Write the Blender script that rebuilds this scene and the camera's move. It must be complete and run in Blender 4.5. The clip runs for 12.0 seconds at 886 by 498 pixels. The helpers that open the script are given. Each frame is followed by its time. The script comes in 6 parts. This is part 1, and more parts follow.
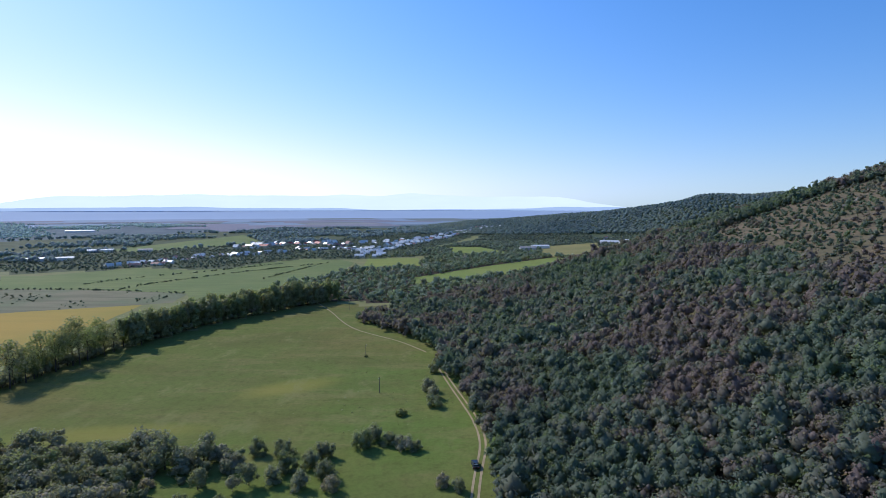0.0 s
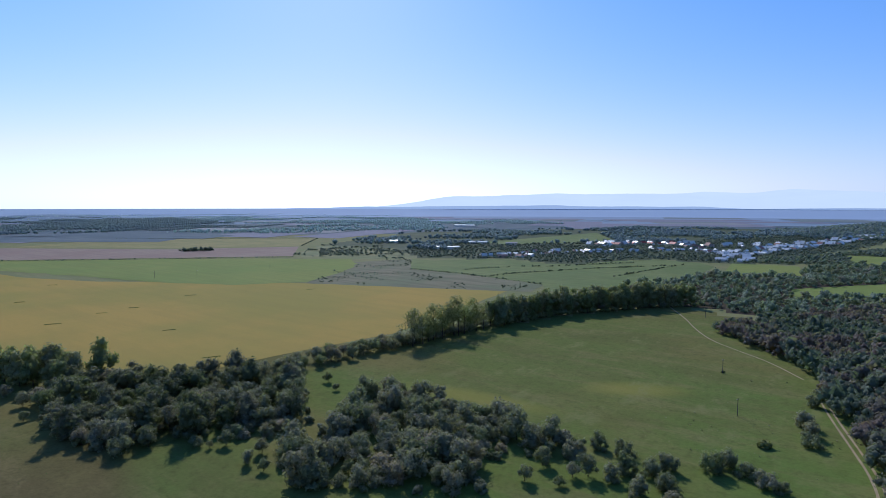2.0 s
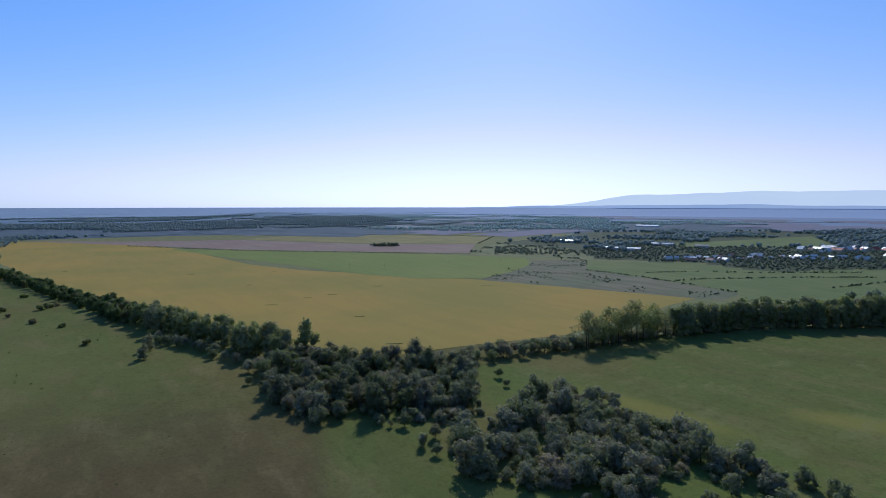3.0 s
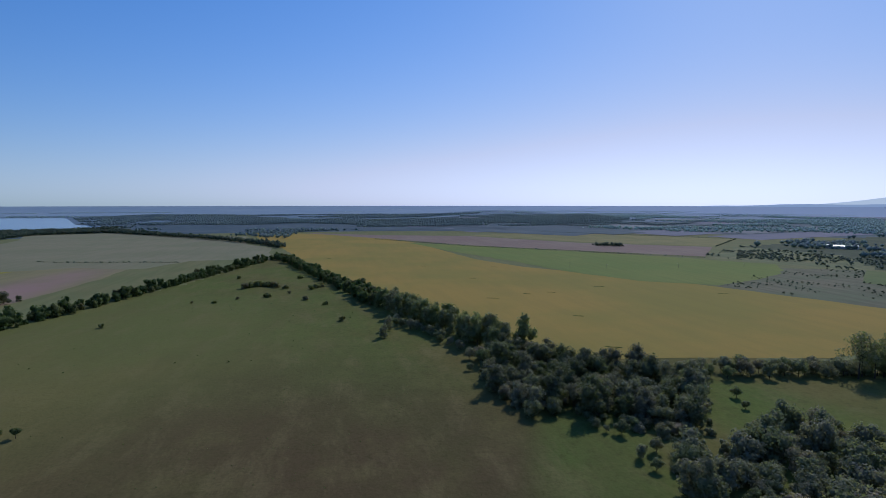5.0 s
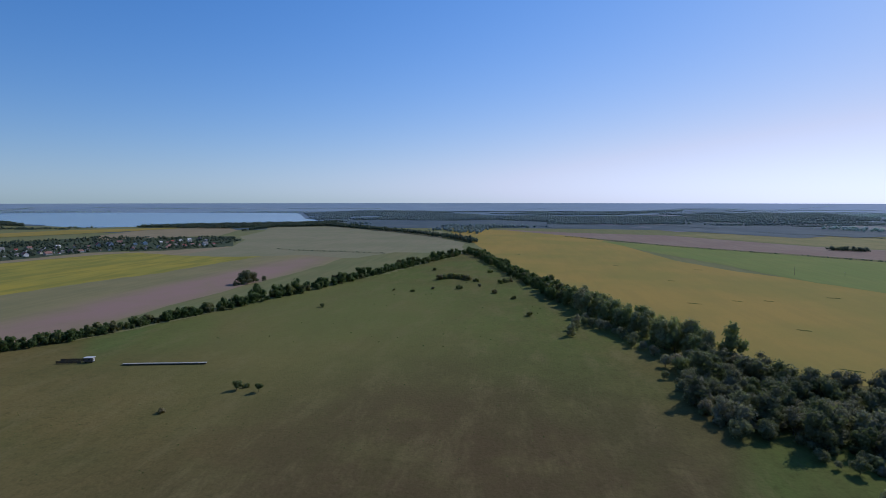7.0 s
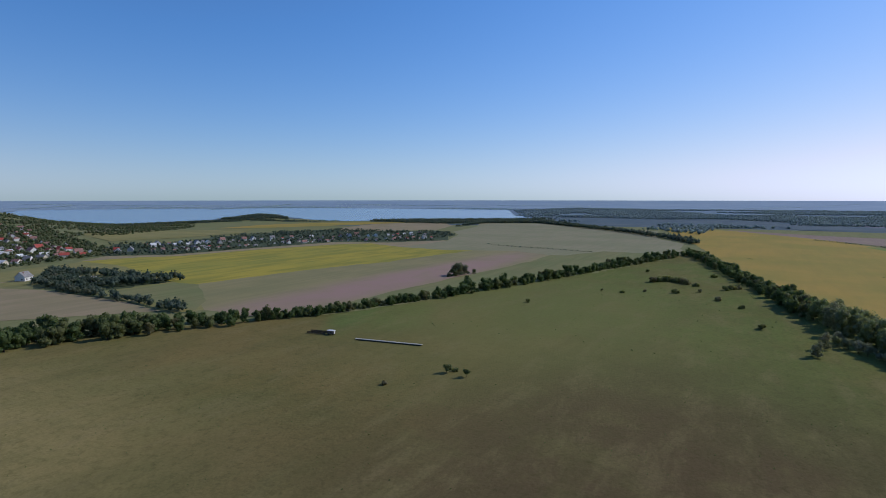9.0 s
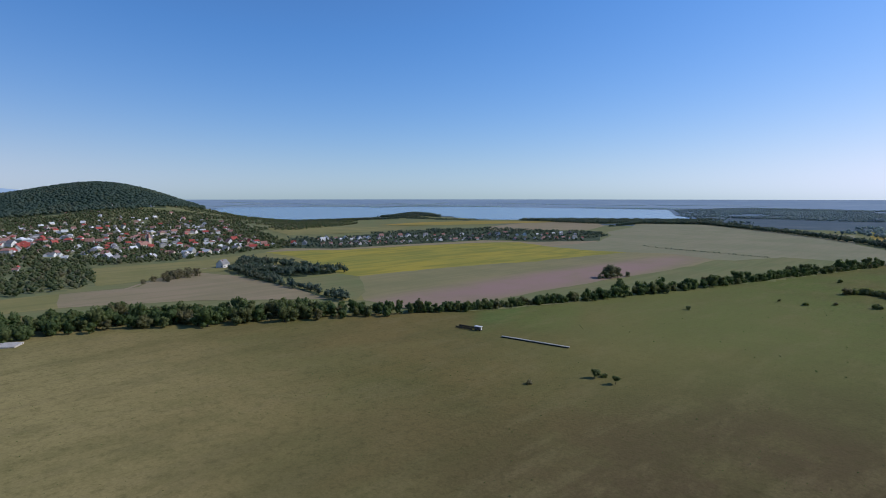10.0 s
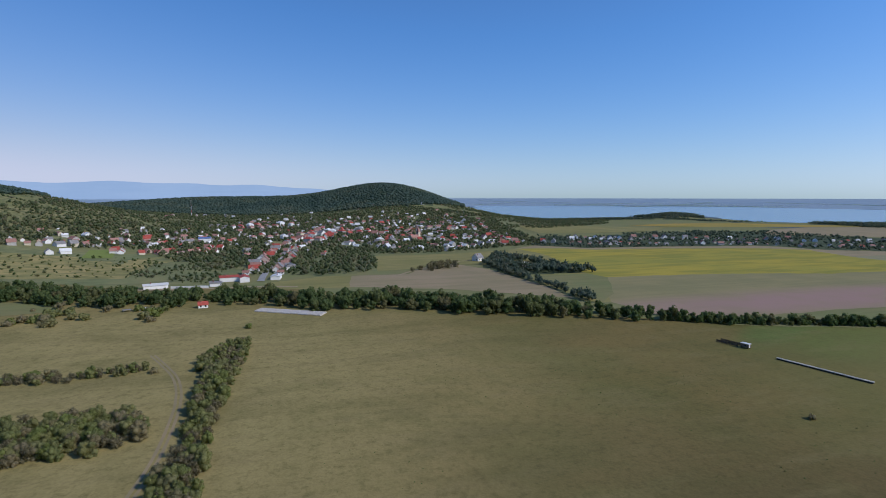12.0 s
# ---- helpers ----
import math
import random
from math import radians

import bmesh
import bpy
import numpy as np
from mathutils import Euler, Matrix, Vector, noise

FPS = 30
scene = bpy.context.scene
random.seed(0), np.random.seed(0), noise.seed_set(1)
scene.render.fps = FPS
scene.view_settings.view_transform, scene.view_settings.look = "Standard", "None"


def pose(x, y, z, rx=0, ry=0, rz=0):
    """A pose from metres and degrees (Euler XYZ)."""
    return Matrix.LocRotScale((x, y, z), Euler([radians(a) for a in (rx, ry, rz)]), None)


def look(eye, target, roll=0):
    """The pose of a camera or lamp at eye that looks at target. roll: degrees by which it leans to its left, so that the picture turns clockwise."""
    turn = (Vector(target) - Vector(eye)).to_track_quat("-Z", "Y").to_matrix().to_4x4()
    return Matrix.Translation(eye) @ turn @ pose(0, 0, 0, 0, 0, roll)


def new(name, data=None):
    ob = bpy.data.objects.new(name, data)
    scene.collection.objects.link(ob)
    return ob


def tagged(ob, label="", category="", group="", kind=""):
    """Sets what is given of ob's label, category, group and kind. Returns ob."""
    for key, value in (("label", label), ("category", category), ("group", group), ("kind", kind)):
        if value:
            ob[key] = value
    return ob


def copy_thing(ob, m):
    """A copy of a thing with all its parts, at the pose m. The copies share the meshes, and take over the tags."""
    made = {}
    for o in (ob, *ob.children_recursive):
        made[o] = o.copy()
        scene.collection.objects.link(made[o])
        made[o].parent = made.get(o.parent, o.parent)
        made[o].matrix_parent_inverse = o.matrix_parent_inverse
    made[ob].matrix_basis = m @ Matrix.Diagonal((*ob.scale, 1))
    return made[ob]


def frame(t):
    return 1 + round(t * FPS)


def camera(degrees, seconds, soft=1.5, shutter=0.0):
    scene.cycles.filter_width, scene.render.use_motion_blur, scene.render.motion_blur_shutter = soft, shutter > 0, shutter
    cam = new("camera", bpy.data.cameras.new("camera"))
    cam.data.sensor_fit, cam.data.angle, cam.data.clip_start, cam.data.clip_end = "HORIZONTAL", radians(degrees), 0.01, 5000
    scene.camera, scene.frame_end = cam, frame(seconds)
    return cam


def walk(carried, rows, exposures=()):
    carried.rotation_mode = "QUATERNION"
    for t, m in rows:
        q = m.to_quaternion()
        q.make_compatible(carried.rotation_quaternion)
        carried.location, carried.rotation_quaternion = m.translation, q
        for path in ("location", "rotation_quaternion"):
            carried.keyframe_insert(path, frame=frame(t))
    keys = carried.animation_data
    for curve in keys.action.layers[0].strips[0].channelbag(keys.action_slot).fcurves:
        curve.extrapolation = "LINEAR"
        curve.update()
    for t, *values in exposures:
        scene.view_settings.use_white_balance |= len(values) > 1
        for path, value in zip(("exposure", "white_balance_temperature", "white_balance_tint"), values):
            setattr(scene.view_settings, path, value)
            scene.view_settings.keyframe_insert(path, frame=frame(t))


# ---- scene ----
cam = camera(78.82, 12.0, soft=0.85)
# seconds, x, y, z, yaw, pitch: a drone that hovers and turns to its left
PATH = [
    (0.0, 0.0, 0.0, 70.0, 0.0, -4.44), (0.5, -0.02, 0.12, 69.96, 8.77, -4.49), (1.0, 0.0, 0.28, 69.89, 17.73, -4.53),
    (1.5, 0.06, 0.45, 69.8, 26.81, -4.56), (2.0, 0.17, 0.6, 69.68, 36.27, -4.6), (2.5, 0.33, 0.72, 69.57, 45.65, -4.65),
    (3.0, 0.5, 0.8, 69.47, 54.75, -4.7), (3.2, 0.56, 0.83, 69.43, 57.65, -4.72), (4.8, 0.88, 0.88, 69.0, 76.0, -4.84),
    (5.0, 0.9, 0.87, 68.92, 77.97, -4.86), (5.5, 0.9, 0.84, 68.71, 83.19, -4.89), (6.0, 0.88, 0.82, 68.47, 88.04, -4.96),
    (6.5, 0.88, 0.83, 68.22, 93.01, -5.04), (6.7, 0.9, 0.84, 68.13, 95.06, -5.08), (8.3, 1.45, 1.02, 67.72, 110.25, -5.35),
    (8.5, 1.54, 1.06, 67.7, 112.58, -5.37), (9.0, 1.74, 1.16, 67.63, 119.82, -5.42), (9.5, 1.9, 1.26, 67.55, 127.23, -5.47),
    (10.0, 2.01, 1.34, 67.44, 135.56, -5.52), (10.5, 2.06, 1.4, 67.31, 143.6, -5.56), (11.0, 2.07, 1.45, 67.18, 151.47, -5.6),
    (11.5, 2.03, 1.49, 67.07, 158.01, -5.62), (12.0, 1.95, 1.53, 66.99, 161.64, -5.63),
]
walk(cam, [(t, pose(x, y, z, 90 + pitch, 0, yaw)) for t, x, y, z, yaw, pitch in PATH],
     exposures=[(0.0, 0.27, 6150, 10), (1.5, 0.05, 5880, 10), (2.5, -0.20, 5800, 10), (5.5, -0.64, 5900, 10), (6.5, -0.56, 6000, 10), (8.5, -0.37, 6300, 10), (10.5, -0.15, 6330, 10), (12.0, -0.13, 6280, 10)])

# ---- light: a clear afternoon, the sun ahead and to the left of the first view ----
SUN_YAW, SUN_UP = 48.0, 36.0
sun_way = Vector((-math.sin(radians(SUN_YAW)) * math.cos(radians(SUN_UP)), math.cos(radians(SUN_YAW)) * math.cos(radians(SUN_UP)), math.sin(radians(SUN_UP))))
sun_lamp = bpy.data.lights.new("sun", "SUN")
sun_lamp.energy, sun_lamp.angle, sun_lamp.color = 3.1, radians(0.53), (1.0, 0.94, 0.87)
new("sun", sun_lamp).matrix_world = look(sun_way * 900, (0, 0, 0))
world = bpy.data.worlds.new("sky")
scene.world = world
world.use_nodes = True
sky = world.node_tree.nodes.new("ShaderNodeTexSky")
sky.sky_type, sky.sun_disc = "NISHITA", False
sky.sun_elevation, sky.sun_rotation = radians(SUN_UP), radians(360 - SUN_YAW)
sky.altitude, sky.air_density, sky.dust_density, sky.ozone_density = 150, 1.0, 0.25, 2.0
back = world.node_tree.nodes["Background"]
# near the horizon the air is full of haze: there the sky turns pale
grey, veil, tint, cool = (world.node_tree.nodes.new("ShaderNode" + k) for k in ("RGBToBW", "MapRange", "Mix", "Mix"))
tint.data_type, tint.blend_type, cool.data_type = "RGBA", "MULTIPLY", "RGBA"
tint.inputs[0].default_value, tint.inputs[7].default_value = 1.0, (0.57, 0.95, 1.42, 1.0)
pale = world.node_tree.nodes.new("ShaderNodeVectorMath")
pale.operation = "SCALE"
pale.inputs[0].default_value = (0.790, 0.805, 1.02)
way, side, gain, sunny = (world.node_tree.nodes.new("ShaderNode" + k) for k in ("TexCoord", "VectorMath", "MapRange", "VectorMath"))
side.operation, sunny.operation = "DOT_PRODUCT", "SCALE"
side.inputs[1].default_value = (-math.sin(radians(72)), math.cos(radians(72)), 0)
gain.inputs[1].default_value, gain.inputs[3].default_value, gain.inputs[4].default_value = -1.0, 0.67, 1.09
for a, b in ((sky.outputs[0], grey.inputs[0]), (grey.outputs[0], veil.inputs[0]), (sky.outputs[0], tint.inputs[6]), (grey.outputs[0], pale.inputs["Scale"]),
             (veil.outputs[0], cool.inputs[0]), (tint.outputs[2], cool.inputs[6]), (pale.outputs[0], cool.inputs[7]), (cool.outputs[2], sunny.inputs[0]), (sunny.outputs[0], back.inputs[0]),
             (way.outputs["Generated"], side.inputs[0]), (side.outputs["Value"], gain.inputs[0]), (gain.outputs[0], sunny.inputs["Scale"])):
    world.node_tree.links.new(a, b)
veil.inputs[1].default_value, veil.inputs[2].default_value, veil.inputs[4].default_value = 2.6, 8.6, 0.88
back.inputs[1].default_value = 0.122


# ---- materials ----
class Nodes:
    """A small wrapper to write node trees in few lines."""

    def __init__(self, name):
        self.mat = bpy.data.materials.new(name)
        self.mat.use_nodes = True
        self.tree = self.mat.node_tree
        self.bsdf = self.tree.nodes["Principled BSDF"]
        self.out = self.tree.nodes["Material Output"]
        self.place = self.tree.nodes.new("ShaderNodeTexCoord").outputs["Object"]

    def add(self, kind):
        return self.tree.nodes.new("ShaderNode" + kind)

    def put(self, value, socket):
        if isinstance(value, bpy.types.NodeSocket):
            self.tree.links.new(value, socket)
        elif isinstance(value, (tuple, list)):
            socket.default_value = (*value, 1.0) if len(value) == 3 and len(socket.default_value) == 4 else value
        else:
            socket.default_value = value

    def math(self, op, a, b=0.0, c=0.0):
        n = self.add("Math")
        n.operation = op
        for v, s in zip((a, b, c), n.inputs):
            self.put(v, s)
        return n.outputs[0]

    def noise(self, scale, detail=3.0, rough=0.55, vector=None, distort=0.0):
        n = self.add("TexNoise")
        self.put(vector or self.place, n.inputs["Vector"])
        for k, v in (("Scale", scale), ("Detail", detail), ("Roughness", rough), ("Distortion", distort)):
            n.inputs[k].default_value = v
        return n.outputs[0]

    def span(self, value, a, b, lo=0.0, hi=1.0):
        n = self.add("MapRange")
        n.interpolation_type = "SMOOTHSTEP"
        for v, s in zip((value, a, b, lo, hi), n.inputs):
            self.put(v, s)
        return n.outputs[0]

    def mix(self, f, a, b, blend="MIX"):
        n = self.add("Mix")
        n.data_type, n.blend_type = "RGBA", blend
        self.put(f, n.inputs[0])
        self.put(a, n.inputs[6])
        self.put(b, n.inputs[7])
        return n.outputs[2]

    def scaled(self, sx, sy, sz=1.0, turn=0.0):
        n = self.add("Mapping")
        self.put(self.place, n.inputs[0])
        n.inputs["Rotation"].default_value = (0, 0, radians(turn))
        n.inputs["Scale"].default_value = (sx, sy, sz)
        return n.outputs[0]

    def blob(self, x, y, rx, ry, turn=0.0, soft=0.35):
        """1 inside an ellipse on the ground with an uneven, soft rim."""
        n = self.add("Mapping")
        n.vector_type = "TEXTURE"
        self.put(self.place, n.inputs[0])
        n.inputs["Location"].default_value = (x, y, 0)
        n.inputs["Rotation"].default_value = (0, 0, radians(turn))
        n.inputs["Scale"].default_value = (rx, ry, 1e6)
        d = self.add("VectorMath")
        d.operation = "LENGTH"
        self.put(n.outputs[0], d.inputs[0])
        wob = self.math("MULTIPLY_ADD", self.noise(0.02, 4.0), 0.5, self.math("SUBTRACT", d.outputs["Value"], 0.25))
        return self.span(wob, 1.0 - soft, 1.0 + soft, 1.0, 0.0)

    def bump(self, value, strength, distance):
        n = self.add("Bump")
        self.put(value, n.inputs["Height"])
        n.inputs["Strength"].default_value, n.inputs["Distance"].default_value = strength, distance
        self.put(n.outputs[0], self.bsdf.inputs["Normal"])

    def done(self, colour, rough=0.8, spec=0.3, metal=0.0):
        self.put(colour, self.bsdf.inputs["Base Color"])
        self.put(rough, self.bsdf.inputs["Roughness"])
        self.put(metal, self.bsdf.inputs["Metallic"])
        self.bsdf.inputs["Specular IOR Level"].default_value = spec
        return self.mat


def grass_material():
    n = Nodes("pasture_grass")
    dry, olive, green, bright = (0.208, 0.154, 0.055), (0.148, 0.133, 0.043), (0.136, 0.170, 0.042), (0.118, 0.180, 0.038)
    c = n.mix(n.span(n.noise(0.011, 5.0, 0.6), 0.40, 0.62), dry, olive)
    c = n.mix(n.math("MULTIPLY", n.blob(70, -225, 150, 160, 0, 0.6), 0.9), c, (0.365, 0.290, 0.118))
    c = n.mix(n.math("MULTIPLY", n.blob(-112, -4, 145, 76, 8, 0.4), 0.92), c, (0.118, 0.083, 0.041))
    c = n.mix(n.math("MULTIPLY", n.blob(-85, -72, 70, 55, 40, 0.6), 0.4), c, (0.120, 0.088, 0.040))
    g = n.math("MAXIMUM", n.blob(-430, 10, 230, 120, 10), n.blob(-80, 250, 110, 190, 12))
    g = n.math("MAXIMUM", g, n.blob(-400, -70, 175, 150, 0, 0.4))
    g = n.math("MULTIPLY", g, n.span(n.noise(0.012, 4.0, 0.6), 0.34, 0.56, 0.45, 1.0))
    g = n.math("MAXIMUM", g, n.blob(-262, -178, 45, 22, 25, 0.5))
    c = n.mix(n.math("MULTIPLY", g, 0.85), c, green)
    c = n.mix(n.math("MULTIPLY", n.blob(-246, -200, 46, 11, 25, 0.4), 0.7), c, (0.110, 0.180, 0.045))
    b = n.math("MAXIMUM", n.blob(-10, 190, 45, 60, 0, 0.5), n.blob(-150, 84, 85, 20, 160, 0.4))
    b = n.math("MAXIMUM", b, n.blob(-150, 138, 34, 26, 20, 0.4))
    b = n.math("MAXIMUM", b, n.blob(-60, 120, 60, 40, 0, 0.5))
    c = n.mix(n.math("MULTIPLY", b, 0.6), c, bright)
    c = n.mix(n.math("MULTIPLY", n.span(n.noise(0.035, 5.0, 0.65), 0.46, 0.70), 0.36), c, (0.205, 0.178, 0.064))
    c = n.mix(n.math("MULTIPLY", n.span(n.noise(0.05, 5.0, 0.7, n.scaled(0.5, 1.6, 1.0, 20)), 0.48, 0.66), 0.36), c, (0.245, 0.192, 0.086))
    c = n.mix(n.math("MULTIPLY", n.span(n.noise(0.022, 5.0, 0.65, n.scaled(0.6, 1.5, 1.0, 20)), 0.46, 0.66), 0.34), c, (0.118, 0.108, 0.038))
    c = n.mix(n.math("MULTIPLY", n.span(n.noise(0.16, 4.0, 0.65, n.scaled(1.0, 0.35, 1.0, 30)), 0.46, 0.66), 0.10), c, (0.077, 0.084, 0.026))
    c = n.mix(n.math("MULTIPLY", n.span(n.noise(0.30, 5.0, 0.75), 0.46, 0.72), 0.40), c, (0.070, 0.064, 0.022))
    c = n.mix(n.math("MULTIPLY", n.span(n.noise(0.8, 4.0, 0.7), 0.40, 0.66), 0.26), c, n.mix(1.0, c, (0.52, 0.54, 0.50), "MULTIPLY"))
    c = n.mix(n.math("MULTIPLY", n.blob(-300, -112, 135, 85, 15, 0.6), 0.5), c, (0.192, 0.180, 0.062))
    c = n.mix(n.math("MULTIPLY", n.math("MAXIMUM", n.blob(-104, 162, 26, 6, 8, 0.6), n.blob(-60, 205, 16, 7, 30, 0.7)), 0.6), c, (0.265, 0.235, 0.055))
    c = n.mix(n.math("MULTIPLY", n.math("MULTIPLY", n.blob(-75, 260, 95, 130, 12, 0.6), n.span(n.noise(0.09, 4.0, 0.7, n.scaled(1.0, 0.5, 1.0, 25)), 0.54, 0.70)), 0.5), c, (0.225, 0.215, 0.085))
    n.bump(n.noise(0.9, 3.0, 0.6), 0.45, 0.3)
    return n.done(c, 0.95, 0.04)


def field_material(name, base, streak, spot, turn, wide=0.02, width=0.25, amount=0.5, gloss=0.10, stain=None, veil=None):
    """Farmland: a base colour with drill rows along one direction, cloudy patches and fine crumbs."""
    n = Nodes(name)
    c = n.mix(n.span(n.noise(wide, 5.0, 0.6), 0.38, 0.64), base, streak)
    rows = n.noise(1.0, 2.0, 0.6, n.scaled(0.012, width, 1.0, turn))
    c = n.mix(n.math("MULTIPLY", n.span(rows, 0.42, 0.62), amount), c, spot)
    c = n.mix(n.math("MULTIPLY", n.span(n.noise(0.6, 3.0, 0.7), 0.48, 0.75), 0.3), c, spot)
    if stain:
        c = n.mix(n.math("MULTIPLY", n.blob(*stain[0]), n.span(n.noise(0.03, 5.0, 0.65), 0.3, 0.6, 0.65, 1.0)), c, stain[1])
    # veil: bright sunward haze painted into the colour, stronger farther out
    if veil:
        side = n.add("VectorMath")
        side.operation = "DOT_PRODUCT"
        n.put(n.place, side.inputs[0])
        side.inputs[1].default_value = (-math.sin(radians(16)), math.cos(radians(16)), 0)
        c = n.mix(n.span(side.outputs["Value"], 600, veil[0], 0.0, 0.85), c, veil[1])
    n.bump(n.noise(0.8, 3.0, 0.7), 0.4, 0.2)
    return n.done(c, 0.92, gloss)


def leaf_material(name, tones, patch=0.0, flecks=0.75):
    """Leaves: one of several tones by tree or, with patch, by stand of trees; lighter and darker by clump, a little light let through."""
    n = Nodes(name)
    rnd = n.add("NewGeometry").outputs["Random Per Island"]
    hue = n.add("Attribute")
    hue.attribute_name = "hue"
    who = n.math("FRACT", n.math("ADD", n.add("ObjectInfo").outputs["Random"], hue.outputs["Fac"]))
    if patch:
        stand = n.math("MULTIPLY_ADD", n.math("SUBTRACT", n.noise(patch, 4.0, 0.6), 0.5), 2.6, 0.5)
        who = n.math("MULTIPLY_ADD", n.math("SUBTRACT", who, 0.5), 0.42, stand)
    else:
        who = n.math("MULTIPLY_ADD", n.math("SUBTRACT", n.noise(0.02, 3.0), 0.5), 0.5, who)
    ramp = n.add("ValToRGB")
    n.put(who, ramp.inputs[0])
    stops = ramp.color_ramp.elements
    while len(stops) < len(tones):
        stops.new(0.5)
    for stop, (at, colour) in zip(stops, tones):
        stop.position = at
        stop.color = (*colour, 1.0)
    c = n.mix(n.math("MULTIPLY", rnd, flecks), ramp.outputs[0], n.mix(1.0, ramp.outputs[0], (0.50, 0.53, 0.50), "MULTIPLY"))
    n.done(c, 0.7, 0.22)
    thin = n.add("BsdfTranslucent")
    n.put(n.mix(1.0, c, (1.0, 1.1, 0.6), "MULTIPLY"), thin.inputs[0])
    both = n.add("MixShader")
    both.inputs[0].default_value = 0.5
    n.put(n.bsdf.outputs[0], both.inputs[1])
    n.put(thin.outputs[0], both.inputs[2])
    n.put(both.outputs[0], n.out.inputs[0])
    return n.mat


def plain_material(name, a, b, scale=0.8, rough=0.7, spec=0.3, metal=0.0, bump=0.0):
    n = Nodes(name)
    c = n.mix(n.span(n.noise(scale, 4.0, 0.6), 0.35, 0.68), a, b)
    c = n.mix(n.math("MULTIPLY", n.add("ObjectInfo").outputs["Random"], 0.35), c, n.mix(1.0, c, (0.62, 0.6, 0.58), "MULTIPLY"))
    if bump:
        n.bump(n.noise(scale * 3, 3.0, 0.65), 0.5, bump)
    return n.done(c, rough, spec, metal)


def roof_material(name, a, b, rough=0.7):
    n = Nodes(name)
    rows = n.add("TexWave")
    rows.wave_type, rows.bands_direction = "BANDS", "Y"
    n.put(n.place, rows.inputs[0])
    rows.inputs["Scale"].default_value, rows.inputs["Distortion"].default_value = 1.5, 0.6
    c = n.mix(n.span(n.noise(0.7, 4.0, 0.6), 0.35, 0.7), a, b)
    c = n.mix(n.math("MULTIPLY", n.add("ObjectInfo").outputs["Random"], 0.4), c, n.mix(1.0, c, (0.55, 0.55, 0.55), "MULTIPLY"))
    n.bump(rows.outputs[1], 0.4, 0.05)
    return n.done(c, rough, 0.3)


def water_material():
    n = Nodes("lake_water")
    n.bump(n.noise(0.25, 4.0, 0.6), 0.12, 0.3)
    n.done((0.10, 0.16, 0.24), 0.18, 0.5)
    n.bsdf.inputs["IOR"].default_value = 1.33
    return n.mat


def haze_glow_material(name, low, high, strength):
    """Ranges far beyond the plain; a pale blue glow stands in for the air before them."""
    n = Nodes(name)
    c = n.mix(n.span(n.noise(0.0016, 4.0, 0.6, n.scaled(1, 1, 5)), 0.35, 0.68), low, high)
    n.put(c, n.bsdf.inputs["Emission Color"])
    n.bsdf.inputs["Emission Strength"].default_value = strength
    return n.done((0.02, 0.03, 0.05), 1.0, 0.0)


GRASS = grass_material()
LITTER = plain_material("forest_floor", (0.050, 0.040, 0.026), (0.085, 0.070, 0.045), 0.3, 0.95, 0.1, 0.0, 0.2)
# far land: the blue of distance haze is put into the base colours
PLAIN_HAZE = field_material("far_farmland_haze", (0.095, 0.130, 0.145), (0.120, 0.148, 0.155), (0.065, 0.098, 0.118), 20, 0.004, 0.015, 0.5)
DIM_HAZE = field_material("farmland_haze_tint", (0.165, 0.225, 0.275), (0.195, 0.250, 0.290), (0.125, 0.185, 0.235), 20, 0.003, 0.010, 0.55, veil=(4200, (0.255, 0.315, 0.405)))
STUBBLE = field_material("stubble", (0.395, 0.266, 0.066), (0.302, 0.244, 0.060), (0.232, 0.192, 0.058), 35, 0.007, 0.10, 0.16, 0.05)
YOUNG = field_material("young_crop", (0.194, 0.240, 0.062), (0.229, 0.251, 0.067), (0.169, 0.187, 0.055), -22, 0.01, 0.2, 0.35, 0.05)
PLOUGH = field_material("ploughed_soil", (0.263, 0.179, 0.135), (0.291, 0.213, 0.156), (0.202, 0.146, 0.114), 30, 0.01, 0.15, 0.3)
PINK = field_material("stubble_pink", (0.285, 0.238, 0.110), (0.245, 0.215, 0.098), (0.190, 0.180, 0.080), 5, 0.02, 0.12, 0.3, stain=((-395, -247, 220, 31, -3, 0.6), (0.335, 0.215, 0.172)))
MUSTARD = field_material("mustard", (0.403, 0.314, 0.055), (0.308, 0.274, 0.056), (0.185, 0.190, 0.046), 22, 0.014, 0.06, 0.55, 0.06)
HAY = field_material("mown_hay", (0.280, 0.235, 0.087), (0.230, 0.207, 0.073), (0.168, 0.166, 0.059), 22, 0.02, 0.15, 0.35)
LEY = field_material("ley_grass", (0.140, 0.179, 0.056), (0.174, 0.199, 0.065), (0.101, 0.132, 0.043), 40, 0.02, 0.12, 0.4)
FALLOW = field_material("fallow", (0.285, 0.250, 0.142), (0.245, 0.232, 0.124), (0.190, 0.184, 0.098), 40, 0.012, 0.12, 0.22)
BARE = field_material("bare_soil", (0.330, 0.250, 0.145), (0.290, 0.230, 0.125), (0.225, 0.190, 0.100), 60, 0.02, 0.1, 0.35)
STRAW = field_material("dry_straw", (0.370, 0.291, 0.117), (0.258, 0.230, 0.086), (0.146, 0.151, 0.053), 15, 0.03, 0.10, 0.6)
SLOPE = field_material("dry_slope", (0.174, 0.131, 0.081), (0.137, 0.115, 0.066), (0.089, 0.079, 0.046), 60, 0.03, 0.2, 0.5)
